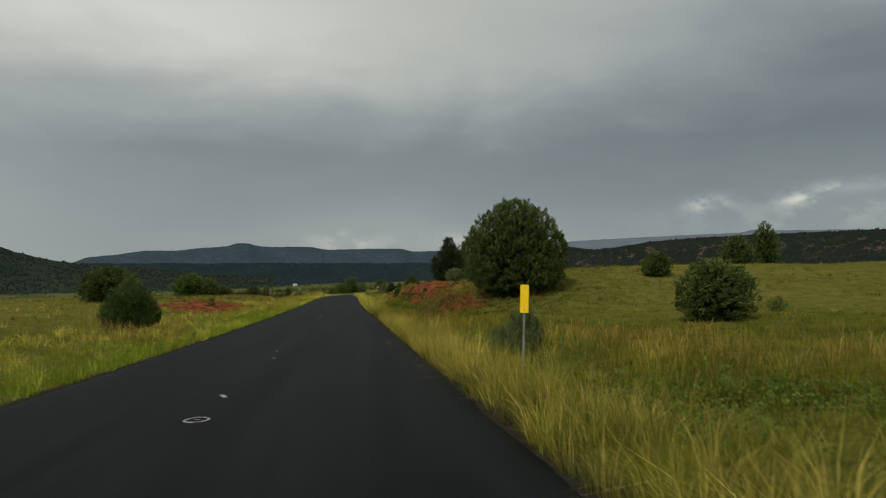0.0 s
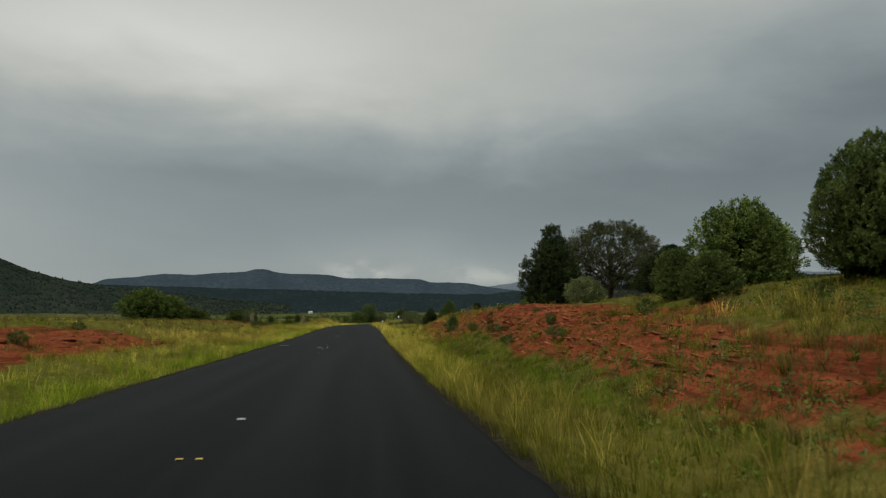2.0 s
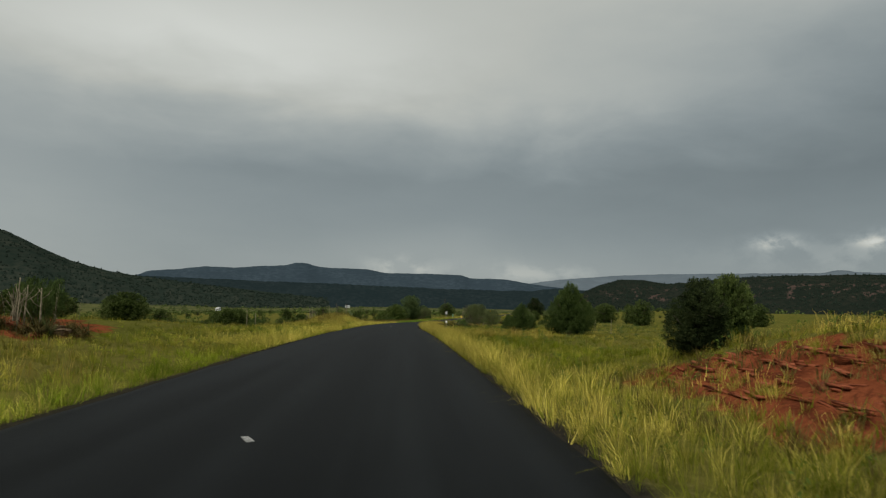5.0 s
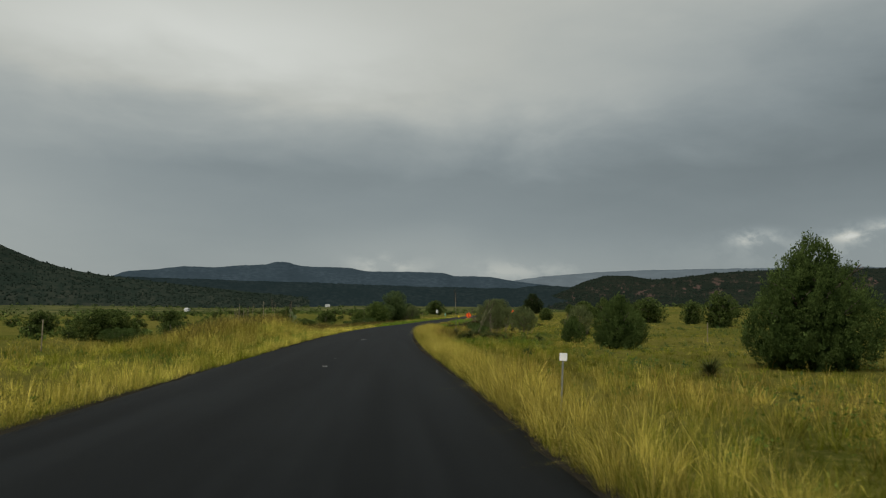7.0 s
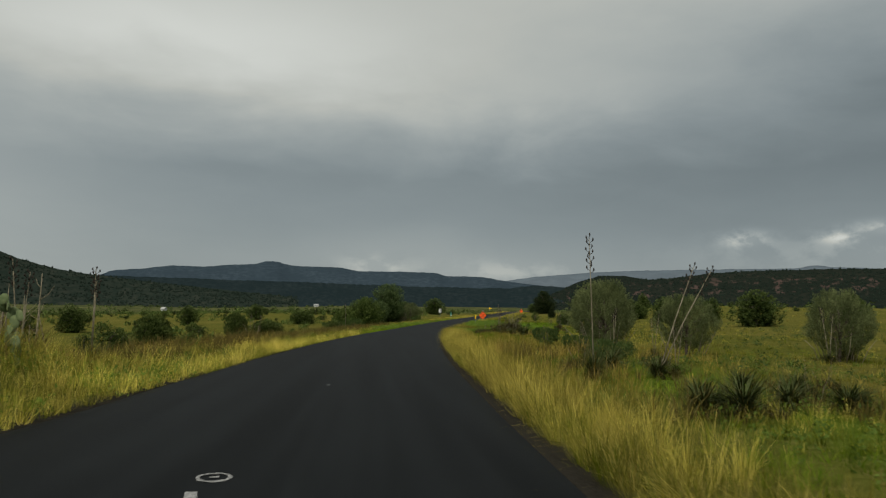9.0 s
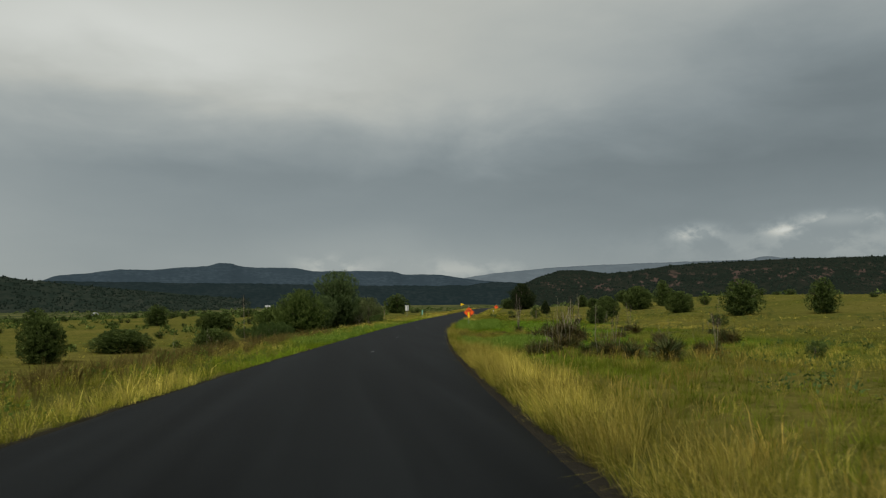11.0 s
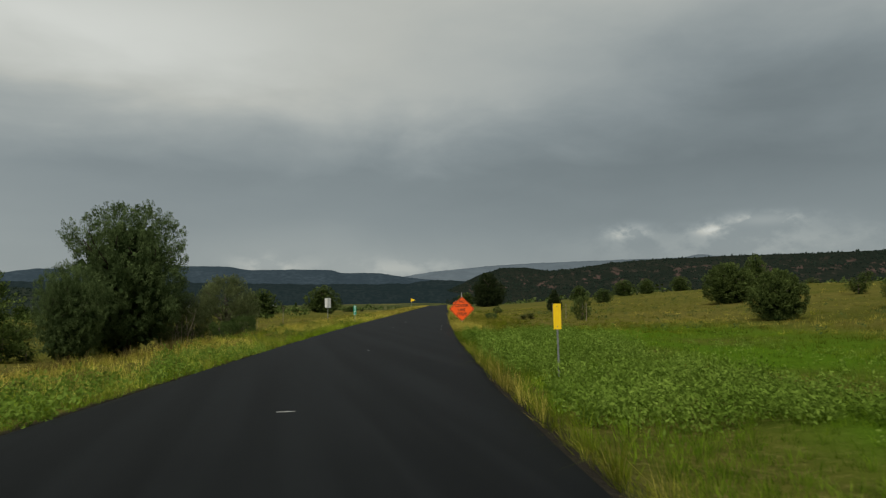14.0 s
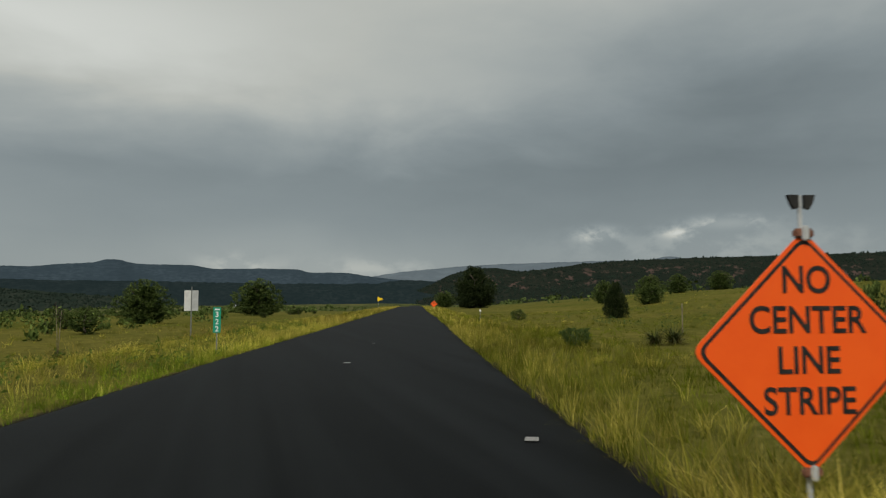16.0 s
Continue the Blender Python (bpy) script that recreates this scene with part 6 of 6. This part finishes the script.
# the mile post
mp_ob = thing("mile_post", "green mile marker reading 322 on a steel post", "road sign", pose(18.2, 370.4, float(ground_z(18.2, 370.4)), 0, 0, -10))
part("post", post_bm(1.75), M["steel"], mp_ob, "", Matrix.Translation((0, 0.02, 0)))
part("plate", plate([(x, z + 1.24) for x, z in rounded([(-0.135, 0.46), (0.135, 0.46), (0.135, -0.46), (-0.135, -0.46)], 0.03)], 0.004), M["teal"], mp_ob, "blue-green reflective plate")
for k, ch in enumerate("322"):
    letters(ch, 0.27, M["white"], mp_ob, "digit", pose(0, -0.003, 1.43 - 0.26 * k, 90, 0, 0), "white numeral")
part("word_bar", slab(0.17, 0.004, 0.05, 0, (0, -0.003, 1.62)), M["white"], mp_ob)

# two sheet-metal sign backs side by side
sb = thing("sign_back", "two pale metal sign panels on a post", "road sign", pose(16.55, 383.0, float(ground_z(16.55, 383.0)), 0, 0, 12))
part("post", post_bm(3.0, 0.06, 0.05), M["steel"], sb, "", Matrix.Translation((0.02, 0.04, 0)))
for s, a in ((-1, 8), (1, -8)):
    part("sign_panel", plate([(x, z + 2.12) for x, z in rounded([(-0.17, 0.54), (0.17, 0.54), (0.17, -0.54), (-0.17, -0.54)], 0.03)], 0.004), M["white"] if s < 0 else M["alu"], sb, "plain pale metal panel", pose(s * 0.185, 0, 0, 0, 0, a))

pn = thing("pennant_sign", "yellow pennant-shaped sign on a post", "road sign", pose(46.1, 481.8, float(ground_z(46.1, 481.8)), 0, 0, -14))
part("post", post_bm(2.9, 0.06, 0.05), M["steel"], pn, "", Matrix.Translation((-0.45, 0.04, 0)))
part("plate", plate([(x, z + 2.4) for x, z in rounded([(-0.6, 0.45), (0.6, 0.0), (-0.6, -0.45)], 0.04)], 0.004), M["yellow"], pn, "yellow pennant plate")

# thin fence posts in the fields
fp = thing("fence_post", "thin pale fence post standing in the pasture", "post", on_ground(38.6, 366.5))
part("post", slab(0.05, 0.05, 1.6, 0.008, (0, 0, 0.7)), M["stalk"], fp)
tagged(fp, group="fence posts in the pasture")
for x, y in ((40.5, 374.5), (22.5, 190.5), (24.3, 203.0), (20.9, 178.6), (-15.6, 178.0), (-16.2, 185.0), (36.8, 358.0)):
    copy_thing(fp, on_ground(x, y, x * 11))

# ---- far houses ----


def house(at, label, w=6.0, d=5.0, h=2.3):
    ob = thing("house", label, "house", at)
    part("wall", slab(w, d, h, 0.02, (0, 0, h / 2 - 0.2)), M["white"], ob, "white painted walls")
    bm = bmesh.new()
    e = 0.5
    pts = [(-w / 2 - e, -d / 2 - e, h - 0.25), (w / 2 + e, -d / 2 - e, h - 0.25), (w / 2 + e, d / 2 + e, h - 0.25), (-w / 2 - e, d / 2 + e, h - 0.25), (-w / 2 - e, 0, h + 1.5), (w / 2 + e, 0, h + 1.5)]
    vs = [bm.verts.new(p) for p in pts]
    for f in ((0, 1, 5, 4), (2, 3, 4, 5), (0, 4, 3), (1, 2, 5), (3, 2, 1, 0)):
        bm.faces.new([vs[i] for i in f])
    part("roof", bm, M["roof"], ob, "pale metal gable roof")
    for x in (-w * 0.3, w * 0.3):
        wn = part("window", slab(1.3, 0.08, 1.1, 0.01, (x, -d / 2 - 0.02, 1.45)), M["white"], ob)
        part("pane", slab(1.1, 0.04, 0.9, 0, (x, -d / 2 - 0.06, 1.45)), M["glass"], wn)
    part("door", slab(0.95, 0.08, 2.05, 0.01, (0, -d / 2 - 0.02, 0.85)), M["roof"], ob)
    return ob


house(pose(-85.0, 1191.0, float(ground_z(-85.0, 1191.0)), 0, 0, 20), "small white house far off in the valley", 5.5, 4.0, 2.2)
house(pose(-190.0, 847.0, float(ground_z(-190.0, 847.0)), 0, 0, -30), "low white building among valley scrub", 4.0, 3.5, 1.9)
house(pose(14.0, 1250.0, float(ground_z(14.0, 1250.0)), 0, 0, 5), "small white house beyond the road", 5.0, 4.0, 2.2)

# ---- scraps and survey marks on the road ----


def scrap(u, y, w, d, mat, label, turn):
    x = float(road_x(y)) + u
    rgs = random.Random(int(y * 10))
    if d >= 0.35 and w >= 0.14:
        # a painted survey ring, built as a flat oval loop with a small strip inside
        bm = bmesh.new()
        n = 24
        ring = [[bm.verts.new((math.cos(6.2832 * k / n) * 0.34 * r, math.sin(6.2832 * k / n) * 0.36 * r, z)) for k in range(n)] for r, z in ((0.50, 0.0), (0.50, 0.004), (0.41, 0.004), (0.41, 0.0))]
        for a, b in ((0, 1), (1, 2), (2, 3)):
            for k in range(n):
                bm.faces.new((ring[a][k], ring[a][(k + 1) % n], ring[b][(k + 1) % n], ring[b][k]))
        bmesh.ops.create_cube(bm, size=1, matrix=Matrix.Translation((0, 0.01, 0.003)) @ Matrix.Diagonal((0.09, 0.025, 0.004, 1)))
    else:
        bm = slab(w * 0.8, d * 0.7, 0.006, 0.002)
    for v in bm.verts:
        v.co += Vector((rgs.uniform(-0.008, 0.008), rgs.uniform(-0.010, 0.010), 0.003 * rgs.random()))
    ob = thing("lane_tab_or_mark", label, "road debris", pose(x, y, float(road_z(y)) + 0.024, 0, 0, turn), "loose lane tabs on the road")
    part("tab", bm, mat, ob)


for i, (u, y, w, d, k) in enumerate(((-0.39, 9.9, 0.16, 0.45, 0), (-0.43, 12.2, 0.09, 0.4, 0), (-0.34, 19.4, 0.10, 0.10, 1), (-0.48, 21.7, 0.07, 0.2, 0), (3.0, 23.9, 0.09, 0.1, 0), (-0.45, 51.1, 0.10, 0.1, 1),
                                     (-0.23, 51.1, 0.10, 0.12, 1), (-0.31, 54.4, 0.16, 0.3, 0), (-2.92, 84.7, 0.6, 0.2, 0), (-0.52, 80.4, 0.14, 0.25, 0), (-0.32, 81.9, 0.12, 0.3, 0), (-0.45, 76.5, 0.08, 0.12, 0),
                                     (2.7, 83.6, 0.09, 0.1, 0), (-0.58, 87.1, 0.11, 0.3, 0), (-0.41, 83.7, 0.08, 0.1, 1), (-0.76, 82.3, 0.2, 0.4, 0), (-0.66, 105.1, 0.2, 0.4, 0), (-0.53, 116.3, 0.11, 0.5, 0),
                                     (-0.53, 173.6, 0.2, 0.2, 0), (-0.51, 177.8, 0.08, 0.2, 2), (-0.43, 200.8, 0.16, 0.45, 0), (-0.46, 200.1, 0.13, 0.34, 0), (-0.23, 210.1, 0.08, 0.1, 0),
                                     (-0.50, 270.0, 0.18, 0.25, 0), (-0.42, 289.2, 0.22, 0.16, 0), (-0.35, 312.5, 0.34, 0.12, 0), (3.0, 279.1, 0.09, 0.1, 0), (-0.5, 279.7, 0.09, 0.15, 2), (0.02, 326.6, 0.08, 0.15, 0), (-0.24, 349.5, 0.12, 0.3, 0),
                                     (3.1, 345.1, 0.09, 0.1, 0), (0.0, 362.5, 0.22, 0.3, 0), (0.19, 371.2, 0.1, 0.2, 0), (3.2, 351.3, 0.2, 0.3, 0))):
    scrap(u, y, w, d, (M["tape"], M["faded"], M["black"])[k], ("torn white lane tab or painted survey ring on asphalt", "yellow lane tab lying on asphalt", "dark rubber scrap on asphalt")[k], (i * 47) % 50 - 25)
